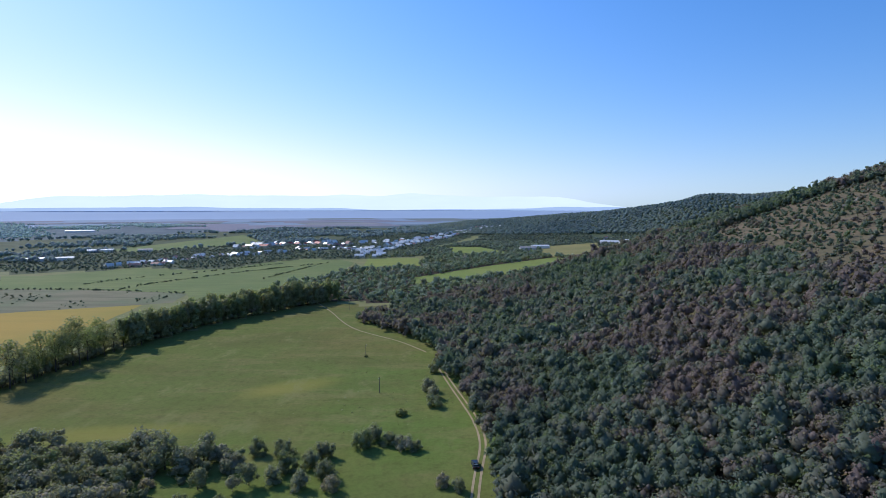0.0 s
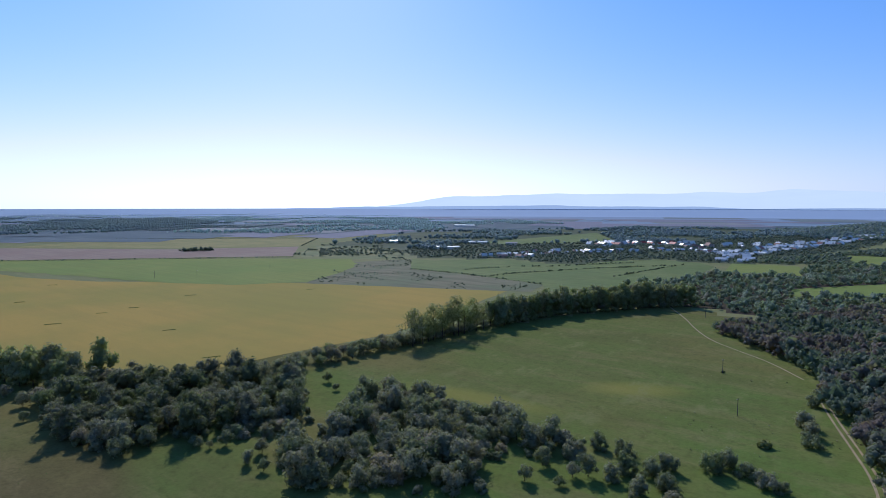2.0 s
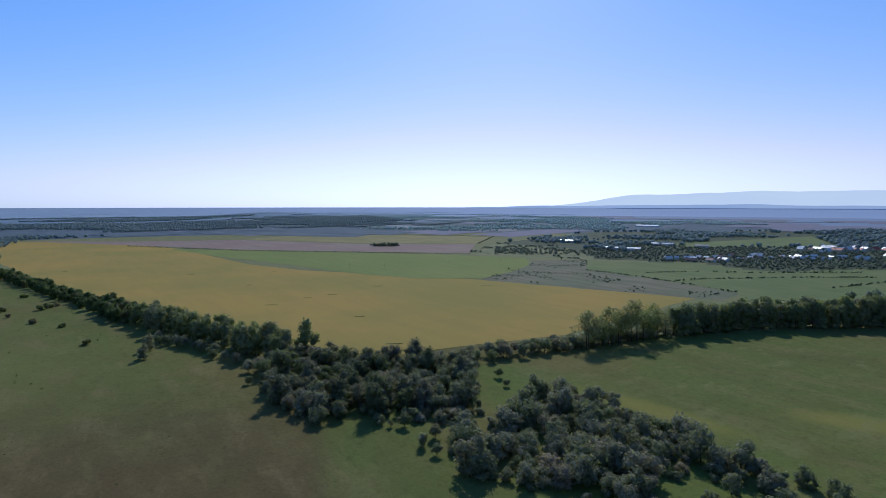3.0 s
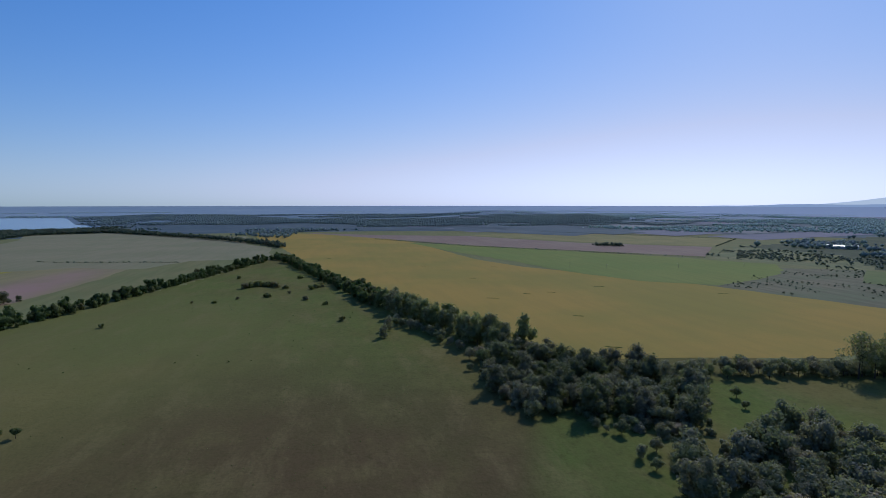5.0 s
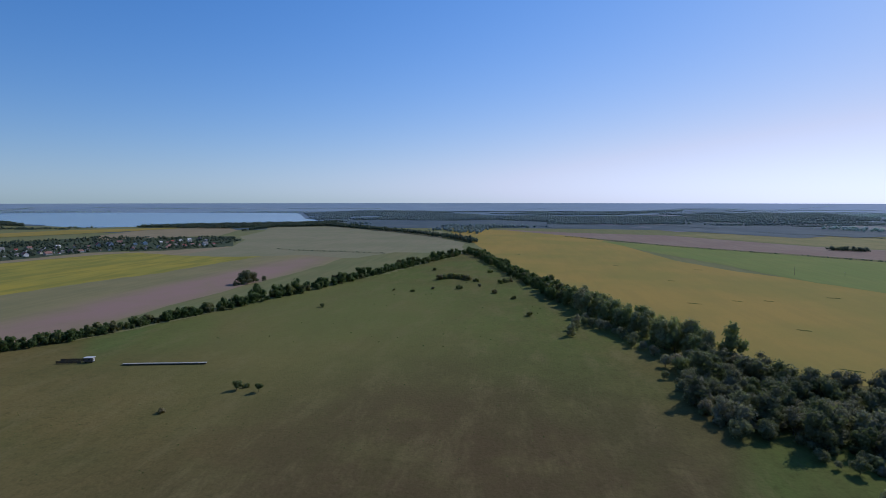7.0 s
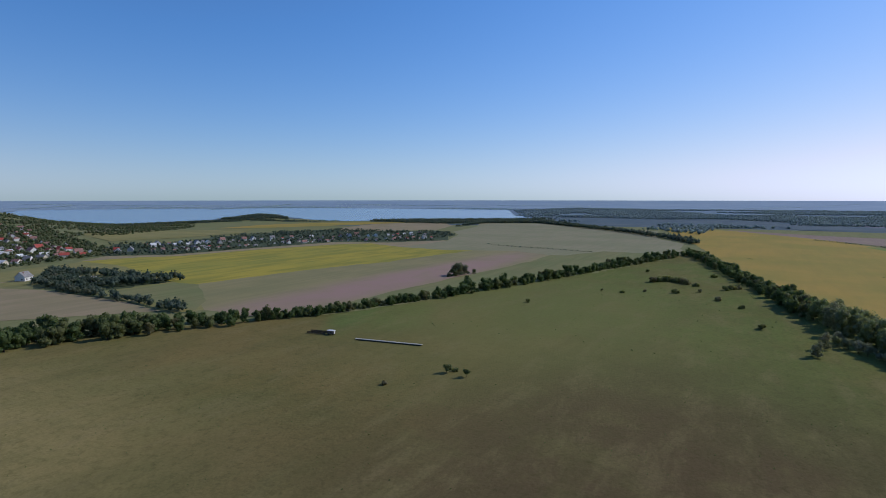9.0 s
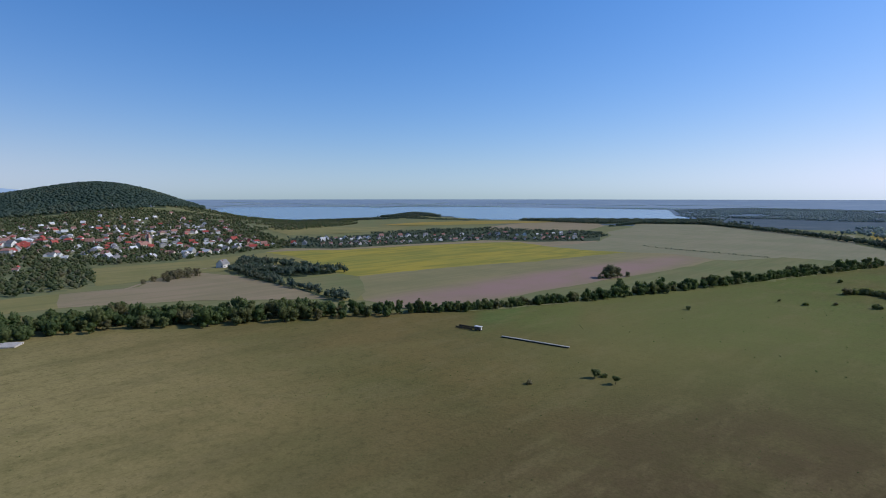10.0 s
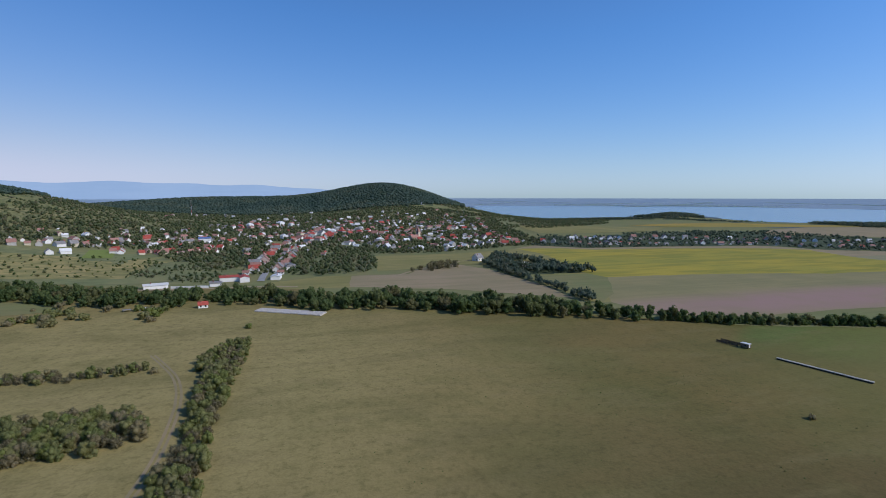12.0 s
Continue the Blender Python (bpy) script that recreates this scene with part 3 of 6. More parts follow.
class Kind:
    """A kind of tree with a few grown forms that its copies share."""

    def __init__(self, name, seed, forms, tall, wide, low, lobes, count, size, leaf, label, group, solid=0.8, trunk=0.16, branches=6, core=1):
        self.name, self.label, self.group, self.forms, self.tall = name, label, group, [], tall
        rng = np.random.default_rng(seed)
        for k in range(forms):
            t, w = tall * rng.uniform(0.88, 1.12), wide * rng.uniform(0.85, 1.15)
            v, q, tr, nor = crown_shape(rng, lobes_for(rng, t, w, low, lobes), count, size, solid, core)
            crown = mesh_np("crown", v, q, tr, normals=nor)
            crown.materials.append(leaf)
            wood, arms = None, None
            if trunk:
                arms = [] if branches > 10 else None
                bm = limbs(rng, t, low, w, trunk, branches, arms)
                wood = bpy.data.meshes.new("trunk")
                bm.to_mesh(wood)
                bm.free()
                wood.materials.append(BARK)
            self.forms.append((crown, wood, arms or []))

    def plant(self, rng, x, y, size=1.0, tall=1.0, label=""):
        crown, wood, arms = self.forms[rng.integers(len(self.forms))]
        m = pose(x, y, ground_z(x, y), 0, 0, rng.uniform(0, 360)) @ Matrix.Diagonal((size, size, size * tall, 1))
        if wood is None:
            ob = tagged(new(self.name, crown), label or self.label, self.name.replace("_", " "), self.group)
            ob.matrix_basis = m
            return ob
        ob = thing(self.name, label or self.label, "tree", self.group)
        ob.matrix_basis = m
        part("trunk", wood, BARK, ob)
        part("crown", crown, BARK, ob)
        for limb in arms:
            part("limb", limb, BARK, ob)
        return ob


def growth(name, rng, xs, ys, scales, forms, material, label, category, turn=True, sink=0.0):
    """Uncounted growth as one mesh: a copy of one of the forms at each place."""
    vs, qs, ts, ns, hs, base = [], [], [], [], [], 0
    zs = height(xs, ys)
    pick = rng.integers(len(forms), size=len(xs))
    for k, (x, y, z, s) in enumerate(zip(xs, ys, zs, scales)):
        v, q, t, nor = forms[pick[k]]
        a = rng.uniform(0, 6.283)
        c, n = math.cos(a), math.sin(a)
        m = np.array([(c, n, 0), (-n, c, 0), (0, 0, 1)])
        vs.append(v @ m * s + (x, y, z - sink))
        ns.append(nor @ m)
        hs.append(np.full(len(v), rng.uniform()))
        qs.append(q + base)
        ts.append(t + base)
        base += len(v)
    me = mesh_np(name, np.concatenate(vs), np.concatenate(qs), np.concatenate(ts), normals=np.concatenate(ns), hue=np.concatenate(hs))
    me.materials.append(material)
    return tagged(new(name, me), label, category, "", "stuff")


def simple_forms(seed, n, tall, wide, low, lobes, count, size, solid=0.82, core=0):
    rng = np.random.default_rng(seed)
    return [crown_shape(rng, lobes_for(rng, tall * rng.uniform(0.85, 1.15), wide * rng.uniform(0.85, 1.15), low, lobes), count, size, solid, core) for _ in range(n)]


# ---- the land ----
def build_ground():
    rings = np.concatenate([np.linspace(12, 500, 42), np.geomspace(514, 4950, 84)])
    turns = np.radians(np.arange(0, 360, 0.75))
    n = len(turns)
    x, y = np.outer(rings, np.sin(turns)), np.outer(rings, np.cos(turns))
    v = np.concatenate([[(0, 0, 0)], np.stack([x, y, height(x, y)], -1).reshape(-1, 3)])
    i = np.arange(n)
    fan = np.stack([np.zeros(n, int), 1 + (i + 1) % n, 1 + i], 1)
    k = np.arange(len(rings) - 1)[:, None] * n + 1
    quads = np.stack([k + i, k + (i + 1) % n, k + n + (i + 1) % n, k + n + i], -1).reshape(-1, 4)
    me = mesh_np("ground", v, fan, quads)
    for m in (GRASS, LITTER, PLAIN_HAZE, UNDER_SHADE, HAZED, DIM_HAZE, GARDENS, THIN):
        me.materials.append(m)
    mid = v[quads].mean(1)
    r = np.hypot(mid[:, 0], mid[:, 1])
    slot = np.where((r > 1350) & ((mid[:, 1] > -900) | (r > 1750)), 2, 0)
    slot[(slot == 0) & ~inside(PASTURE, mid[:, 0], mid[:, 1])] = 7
    # farther rings take ground colours with more haze mixed in
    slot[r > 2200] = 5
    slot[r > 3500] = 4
    for poly, text in zip(WOODED, TEXTS):
        if any(k in text for k in ("fallow", "vineyards", "lower slopes", "village houses", "slope towards", "behind the farm")):
            slot[inside(poly, mid[:, 0], mid[:, 1]) & (r < 2000)] = 6
            continue
        slot[inside(poly, mid[:, 0], mid[:, 1]) & (r < 2000)] = 3
    slot[(inside(FOREST, mid[:, 0], mid[:, 1]) & inside(FOREST, mid[:, 0] - 9, mid[:, 1]) & inside(FOREST, mid[:, 0] - 4, mid[:, 1] - 8)) | inside(VALLEY, mid[:, 0], mid[:, 1])] = 1
    me.polygons.foreach_set("material_index", np.concatenate([np.zeros(n, int), slot]).astype(np.int32))
    me.polygons.foreach_set("use_smooth", np.ones(len(quads) + n, bool))
    tagged(new("ground", me), "wide plain of pasture grass that rises into wooded hills", "ground", "", "structure")


PASTURE = [(-720, -60), (-300, 70), (-235, 110), (-190, 210), (-95, 402), (40, 330), (60, 100), (150, -60), (150, -440), (-20, -400), (-60, -340), (-215, -232), (-500, -118)]
FOREST = [(15, 60), (13, 125), (13, 150), (12, 170), (9, 188), (2, 214), (-5, 259), (-13, 277), (-26, 294), (-41, 310), (-53, 323), (-52, 343),
          (-34, 343), (-35, 372), (-10, 393), (66, 460), (147, 480), (520, 480), (520, 400), (330, 250), (190, 110), (110, 60)]
VALLEY = [(-97, 405), (-36, 388), (-10, 393), (66, 462), (147, 480), (260, 520), (240, 640), (178, 735), (162, 770), (73, 806), (13, 786), (-32, 690), (-84, 648), (-104, 600), (-123, 520), (-148, 470)]
GRAVEYARD = [(-228, -452), (-246, -448), (-250, -492), (-232, -496)]
DRY = [(190, 384), (238, 400), (285, 410), (330, 400), (300, 340), (200, 225), (156, 205), (170, 272), (170, 320)]
STRIP_A = [(-22, 470), (8, 506), (43, 535), (69, 562), (114, 612), (172, 712), (158, 752), (107, 699), (65, 651), (10, 584), (-30, 532)]
STRIP_B = [(-91, 604), (-102, 728), (-34, 736), (-26, 640), (-78, 606)]
STRIP_C = [(11, 940), (65, 940), (102, 830), (72, 780), (14, 800)]
WEDGE = [(-548, 878), (-500, 1350), (-345, 1040), (-436, 914), (-477, 834)]
WOODED = [
    [(-102, 735), (13, 790), (73, 810), (162, 772), (180, 960), (260, 1075), (60, 1100), (-20, 900)],
    [(-110, 720), (130, 870), (420, 1000), (520, 1200), (100, 1500), (80, 1150), (-20, 900)],
    [(-50, 1350), (150, 1260), (560, 1150), (1000, 950), (1450, 850), (1550, 1150), (900, 1400), (300, 1680), (-150, 1800)],
    [(-560, -1500), (-500, -1330), (-330, -1270), (0, -1340), (330, -1430), (600, -1420), (640, -1750), (0, -1860), (-500, -1760)],
    [(330, -900), (420, -790), (620, -760), (700, -1100), (420, -1180), (340, -1060)],
    [(-560, 640), (-445, 560), (-375, 592), (-345, 625), (-280, 602), (-240, 620), (-222, 682), (-182, 728), (-112, 715), (-60, 840), (20, 1050), (110, 1420), (-60, 1480), (-250, 1080), (-340, 1010), (-440, 900), (-560, 850)],
    [(-607, 477), (-530, 500), (-455, 530), (-450, 560), (-560, 640), (-640, 690), (-735, 640)],
    [(-740, 640), (-480, 670), (-560, 790), (-250, 1060), (-60, 1460), (80, 1500), (20, 1900), (-500, 1800), (-900, 1100)],
    [(20, -470), (60, -530), (130, -640), (250, -600), (290, -720), (140, -930), (20, -1180), (-300, -1290), (-500, -1180), (-430, -900), (-370, -660), (-190, -600), (-116, -602), (-92, -472), (-45, -453), (-10, -470)],
    [(140, -930), (290, -720), (300, -860), (300, -1040), (420, -1200), (330, -1430), (0, -1340), (-330, -1270), (20, -1180)],
    [(-430, -900), (-500, -1180), (-400, -1300), (-500, -1360), (-620, -1330), (-820, -1360), (-1060, -1340), (-900, -1260), (-780, -1100), (-640, -990), (-520, -900)],
    [(-339, -650), (-391, -596), (-496, -580), (-631, -552), (-666, -478), (-742, -424), (-871, -474), (-949, -535), (-894, -632), (-918, -704), (-893, -772), (-768, -815), (-608, -798), (-494, -740), (-422, -784)],
    [(-210, -488), (-231, -535), (-247, -545), (-258, -512), (-262, -440), (-280, -405), (-267, -400), (-246, -406), (-218, -410), (-217, -435)],
    [(-212, -500), (-200, -495), (-194, -438), (-194, -382), (-192, -328), (-190, -288), (-198, -284), (-201, -310), (-202, -344), (-203, -388), (-210, -435)],
    [(-1100, -600), (-1324, -640), (-1440, -500), (-1111, -222), (-952, -100), (-864, -58), (-860, -75), (-950, -118), (-1110, -240), (-1380, -500), (-1300, -615)],
    [(-1090, -1330), (-1090, -1420), (-1180, -1420), (-1260, -1330), (-1210, -1240), (-1120, -1250)],
    [(-600, -1310), (-820, -1340), (-1090, -1330), (-1140, -1090), (-1200, -1010), (-1130, -1060), (-1060, -1260), (-900, -1290), (-700, -1270)],
    [(-1440, -830), (-1300, -945), (-1240, -960), (-1200, -700), (-1330, -640), (-1440, -560), (-1650, -540), (-1510, -690)],
    [(105, -470), (104, -493), (99, -542), (83, -568), (39, -551), (33, -454), (43, -428)],
    [(-812, 424), (-794, 424), (-776, 458), (-790, 468)],
    [(190, -740), (260, -680), (400, -760), (340, -900), (330, -1060), (180, -1010), (150, -910)],
]
TEXTS = [
    "orchards and copses round the far village",
    "gardens and orchards below the ridge",
    "dark forest on the long ridge",
    "dark green forest on the domed hill",
    "forest on the hill above the vineyards",
    "garden trees between the houses of the far village",
    "shrubs and young trees on fallow land",
    "woods and hedges behind the far village",
    "garden trees among the village houses",
    "scrub and orchard trees on the lower slopes",
    "orchards on the slope towards the lake",
    "trees along the strip of gardens and cottages",
    "dark copse round the cemetery",
    "belt of trees along the field",
    "belt of woodland along a stream",
    "wooded headland by the lake",
    "trees along the lake shore",
    "shore woods at the tip of the lake",
    "vegetable gardens and fruit trees behind the farm",
    "small dark wood beside the ploughed field",
    "scattered trees between the vineyards",
]
build_ground()
sheet("field", [(-215, 385), (-193, 218), (-205, 168), (-212, 125), (-236, 86), (-299, 72), (-387, 52), (-488, 16), (-629, -20), (-864, -71), (-952, -99), (-1300, -175),
                (-1280, -73), (-1147, 80), (-938, 148), (-640, 177), (-547, 208), (-446, 282), (-384, 315)], STUBBLE, 0.10, 2.0, label="harvested grain field with pale yellow stubble")
sheet("field", [(-930, 138), (-815, 250), (-635, 412), (-512, 494), (-465, 460), (-419, 395), (-390, 325), (-425, 272), (-491, 240), (-614, 213), (-770, 168)], YOUNG, 0.16, 5.0, label="field of young green crop beside the stubble")
sheet("field", [(-384, 315), (-480, 472), (-447, 541), (-377, 455), (-329, 455), (-277, 449), (-208, 434), (-199, 392), (-215, 383)], SCRUB, 0.12, 3.0, label="fallow land with scattered shrubs")
sheet("field", [(-447, 541), (-413, 545), (-384, 580), (-350, 616), (-282, 595), (-245, 612), (-223, 678), (-184, 722), (-132, 708), (-112, 680), (-110, 579), (-119, 516), (-158, 449), (-190, 400), (-208, 434), (-277, 449), (-329, 455), (-377, 455)], LEY, 0.10, 2.0, label="green hay meadow in long strips")
sheet("field", WEDGE, LEY, 0.14, 2.0, cell=120, label="pale green field behind the far village")
sheet("field", [(-1290, -60), (-1166, 110), (-1097, 286), (-860, 432), (-739, 593), (-607, 477), (-850, 229), (-1078, 85)], PLOUGH, 0.135, 1.0, label="ploughed field of bare violet-brown soil")
sheet("field", [(-1110, 294), (-1216, 502), (-896, 766), (-749, 601), (-884, 444)], HAY, 0.14, 1.0, label="pale green mown field")
sheet("field", [(-300, -617), (-357, -603), (-383, -578), (-491, -558), (-600, -522), (-640, -492), (-612, -415), (-606, -349), (-617, -310), (-556, -320), (-462, -332), (-407, -351), (-344, -365), (-300, -370), (-266, -375), (-264, -392), (-266, -405), (-272, -449), (-295, -562)], MUSTARD, 0.10, 5.0, 9.0, label="field of ripening yellow mustard")
sheet("field", [(-266, -377), (-300, -372), (-344, -367), (-407, -353), (-462, -334), (-556, -322), (-617, -312), (-640, -262), (-612, -205), (-540, -202), (-475, -207), (-411, -215), (-379, -216), (-319, -223), (-289, -223), (-238, -226), (-219, -232), (-208, -243), (-206, -285), (-216, -300)], PINK, 0.08, 3.0, 10.0, label="mown field of dry pale stubble with a pinkish stain")
sheet("field", [(-229, -224), (-287, -221), (-377, -214), (-472, -204), (-579, -200), (-630, -184), (-690, -160), (-690, -70), (-529, -126), (-454, -143), (-391, -159), (-340, -172), (-277, -191), (-226, -212)], THIN, 0.12, 3.0, 10.0, label="strip of green grass along the hedge")
sheet("field", [(-612, -418), (-733, -415), (-871, -466), (-949, -520), (-1134, -560), (-1324, -640), (-1370, -480), (-1213, -300), (-1176, -166), (-951, -134), (-863, -85), (-779, -80), (-690, -64), (-640, -120), (-612, -205), (-640, -262), (-617, -312), (-606, -349)], FALLOW, 0.06, 2.0, label="wide field of grey-green grass")
sheet("field", [(-56, -392), (-66, -446), (-114, -443), (-140, -480), (-176, -494), (-192, -447), (-196, -364), (-190, -304), (-169, -322), (-125, -360), (-83, -380)], BARE, 0.14, 2.0, label="bare brown field with a worn path")
sheet("field", [(-114, -590), (-191, -585), (-248, -600), (-300, -612), (-310, -560), (-275, -420), (-217, -480), (-178, -490), (-134, -474), (-92, -468)], HAY, 0.10, 2.0, label="yellowish meadow below the village")
sheet("field", [(-206, -402), (-262, -399), (-266, -373), (-225, -309), (-202, -288), (-204, -334)], THIN, 0.11, 1.5, label="small green field beside the copse")
sheet("field", [(-926, -801), (-1078, -843), (-1243, -828), (-1298, -751), (-1154, -634), (-974, -574), (-879, -687), (-829, -702)], BARE, 0.12, 2.0, label="bare pinkish field near the lake")
sheet("field", [(-462, -948), (-617, -1014), (-815, -940), (-700, -842), (-539, -808), (-441, -818)], HAY, 0.6, 2.0, cell=40, label="pale hay field behind the village")
sheet("field", [(-783, -1026), (-935, -1056), (-1090, -1022), (-1211, -892), (-1290, -800), (-1078, -850), (-842, -951)], STUBBLE, 0.5, 2.0, cell=40, label="narrow stubble field by the lake shore")
sheet("field", [(130, -440), (250, -470), (270, -590), (235, -606), (190, -596), (130, -610), (100, -606), (60, -560), (36, -470), (60, -436)], GARDENS, 0.09, 3.0, 8.0, 30, label="rough dry land below the village")
sheet("field", [(260, -465), (270, -575), (183, -572), (166, -576), (157, -553), (130, -559), (110, -588), (89, -600), (83, -568), (99, -542), (104, -493), (105, -465)], STRAW, 0.15, 3.0, cell=30, label="dry yellow pasture with tufts")
sheet("field", [(162, -567), (168, -618), (146, -628), (139, -574)], YOUNG, 0.3, 1.0, cell=12, label="green garden lawn between houses")
sheet("field", [(-192, -292), (-206, -404), (-264, -404), (-300, -272), (-212, -282)], HAY, 0.05, 1.5, label="dry grass between the fields")
sheet("field", [(4, -396), (3, -426), (-38, -447), (-66, -449), (-60, -390)], HAY, 0.12, 2.0, label="pale meadow beside the village street")
sheet("field", [(-300, -620), (-357, -606), (-383, -581), (-491, -561), (-600, -525), (-640, -495), (-612, -418), (-733, -415), (-742, -424), (-666, -478), (-631, -552), (-496, -582), (-391, -598), (-345, -650)], BARE, 0.05, 2.0, 8.0, label="pale dry margin behind the mustard")
sheet("field", [(268, -700), (330, -830), (320, -1000), (180, -1040), (130, -930), (190, -730), (251, -668)], VINES, 1.2, 3.0, cell=14, label="terraced vineyard slope")
sheet("field", [(139, -345), (112, -352), (118, -372), (200, -400), (200, -330)], THIN, 0.12, 1.5, label="small mown meadow behind bushes")
for strip in (STRIP_A, STRIP_B, STRIP_C):
    sheet("field", strip, YOUNG, 0.15, 2.0, cell=60, label="narrow green meadow between woods")
SHED_FIELD = [(176, 953), (300, 1045), (258, 880), (222, 796), (158, 745), (148, 800)]
sheet("field", SHED_FIELD, HAY, 0.3, 2.0, cell=40, label="dry field beside the farm sheds")
sheet("slope", DRY, SLOPE, 0.7, 5.0, cell=9, category="slope", label="dry stony hillside with thin brown grass")
lake_bm = bmesh.new()
lake_bm.faces.new([lake_bm.verts.new((x, y, 0.5)) for x, y in (
    (-400, -1380), (-700, -2200), (-1400, -3400), (-1970, -3150), (-2651, -2498), (-2805, -1773), (-2803, -1201), (-2657, -1117), (-1934, -792), (-1650, -560), (-1515, -704),
    (-1437, -830), (-1290, -960), (-1200, -1060), (-1290, -1300), (-1240, -1440), (-1100, -1450), (-900, -1420), (-823, -1365), (-594, -1331))])
tagged(part("lake", lake_bm, WATER), "broad pale blue reservoir beyond the fields", "lake", "", "structure")


def far_plain():
    """Strips of farmland out to the horizon."""
    rng = np.random.default_rng(11)
    mats = [PLOUGH_HAZE, LEY_HAZE, PLAIN_HAZE, HAY_HAZE, PLAIN_HAZE, PLOUGH_HAZE]
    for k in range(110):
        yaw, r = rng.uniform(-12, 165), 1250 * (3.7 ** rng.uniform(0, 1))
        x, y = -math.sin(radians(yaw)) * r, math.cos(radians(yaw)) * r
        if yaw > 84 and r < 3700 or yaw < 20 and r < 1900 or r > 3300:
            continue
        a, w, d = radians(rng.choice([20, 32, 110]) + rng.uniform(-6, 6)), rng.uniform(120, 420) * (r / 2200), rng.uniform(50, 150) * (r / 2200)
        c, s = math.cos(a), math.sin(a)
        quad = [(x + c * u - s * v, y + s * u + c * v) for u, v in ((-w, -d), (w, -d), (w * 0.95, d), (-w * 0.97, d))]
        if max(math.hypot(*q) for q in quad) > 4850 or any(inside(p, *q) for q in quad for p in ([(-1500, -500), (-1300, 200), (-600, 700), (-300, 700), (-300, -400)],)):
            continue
        sheet("field", quad, mats[k % len(mats)], 0.3 + 0.006 * k, 4.0, 60.0, 120.0, label="distant field on the plain, haze mixed into its colour")


# plough, ley and hay again, greyed and blued in colour for haze
PLOUGH_HAZE = field_material("ploughland_haze_tint", (0.225, 0.205, 0.240), (0.200, 0.195, 0.230), (0.165, 0.170, 0.205), 30, 0.004, 0.03, 0.4)
LEY_HAZE = field_material("ley_haze_tint", (0.165, 0.200, 0.195), (0.190, 0.215, 0.200), (0.135, 0.165, 0.175), 30, 0.004, 0.03, 0.4)
HAY_HAZE = field_material("hay_haze_tint", (0.250, 0.250, 0.240), (0.225, 0.230, 0.225), (0.185, 0.195, 0.200), 30, 0.004, 0.03, 0.4)
far_plain()


def range_strip(name, r, start, stop, low, tops, material, label):
    """A far range: a rolling crest line round part of the horizon."""
    bm, rows = bmesh.new(), []
    for yaw in np.arange(start, stop + 0.1, 0.5):
        f = (yaw - start) / (stop - start)
        fade = sstep(0, 0.16, f) * sstep(1, 0.84, f)
        z = low + float(np.interp(f, np.linspace(0, 1, len(tops)), tops)) * fade * (1 + 0.22 * noise.noise(Vector((yaw * 0.23, 1.7, r * 0.01))) + 0.03 * noise.noise(Vector((yaw * 1.1, 0, 0))))
        x, y = -math.sin(radians(yaw)), math.cos(radians(yaw))
        rows.append([bm.verts.new((x * q, y * q, h)) for q, h in ((r - 60, low - 40), (r - 25, (low + z) / 2), (r, z), (r + 20, low - 40))])
    for a, b in zip(rows, rows[1:]):
        for k in range(3):
            bm.faces.new((a[k], a[k + 1], b[k + 1], b[k]))
    return tagged(part(name, bm, material), label, "hills", "", "structure")


# the ranges glow in the colour of the haze
range_strip("backdrop", 4935, -22, 46, 50, [80, 104, 112, 140, 116, 132, 116, 90, 60], FAR_GLOW, "faint blue mountain range on the horizon")
range_strip("backdrop", 4880, -30, 64, 6, [60, 66, 62, 46, 40, 52, 62, 64, 62, 56, 34, 26], PLATEAU_GLOW, "low hazy plateau along the horizon")
range_strip("backdrop", 4920, 166, 228, 60, [50, 74, 96, 108, 112, 116, 112, 110, 104], NEAR_GLOW, "blue mountain range behind the wooded hills")

# ---- woods as uncounted growth ----
rng = np.random.default_rng(5)
FOREST_FORMS = simple_forms(21, 9, 6.8, 6.6, 0.4, 5, 200, 0.37, 0.84, 0)
UPPER_FORMS = simple_forms(27, 9, 6.8, 6.6, 0.4, 2, 44, 0.72, 0.86, 0)
WOOD_FORMS = simple_forms(22, 8, 6.6, 8.6, 0.2, 4, 46, 0.85, 0.84, 0)
FAR_FORMS = simple_forms(23, 7, 6.6, 9.4, 0.0, 1, 11, 1.3, 0.88, 0)
BLUE_FORMS = simple_forms(24, 6, 9.0, 14.0, 0.0, 0, 8, 2.6, 1.1, 0)
RIDGE_FORMS = simple_forms(28, 7, 5.6, 11.5, 0.0, 0, 9, 1.9, 1.15, 0)
SHRUB_FORMS = simple_forms(25, 6, 2.2, 3.2, 0.0, 3, 40, 0.42, 0.8, 0)

fx, fy = scatter(rng, FOREST, 4.2)
bare = inside(DRY, fx, fy)
keep = (np.degrees(np.arctan2(fx, fy)) < 44) & (~bare | (rng.uniform(size=len(fx)) < 0.24))
fx, fy, bare = fx[keep], fy[keep], bare[keep]
size = rng.uniform(0.75, 1.25, len(fx)) * np.where(bare, 0.6, 1.0) * np.where(rng.uniform(size=len(fx)) < 0.06, 1.35, 1.0)
close = np.hypot(fx, fy) < 215
for these, forms, text in ((close, FOREST_FORMS, "dense mixed oak scrub forest covering the hillside"), (~close, UPPER_FORMS, "oak scrub forest on the upper hillside")):
    growth("forest", rng, fx[these], fy[these], size[these], forms, LEAF_FOREST, text, "forest")

vx, vy = scatter(rng, VALLEY, 7.0)
keep = ~(inside(STRIP_A, vx, vy) | inside(STRIP_B, vx, vy))
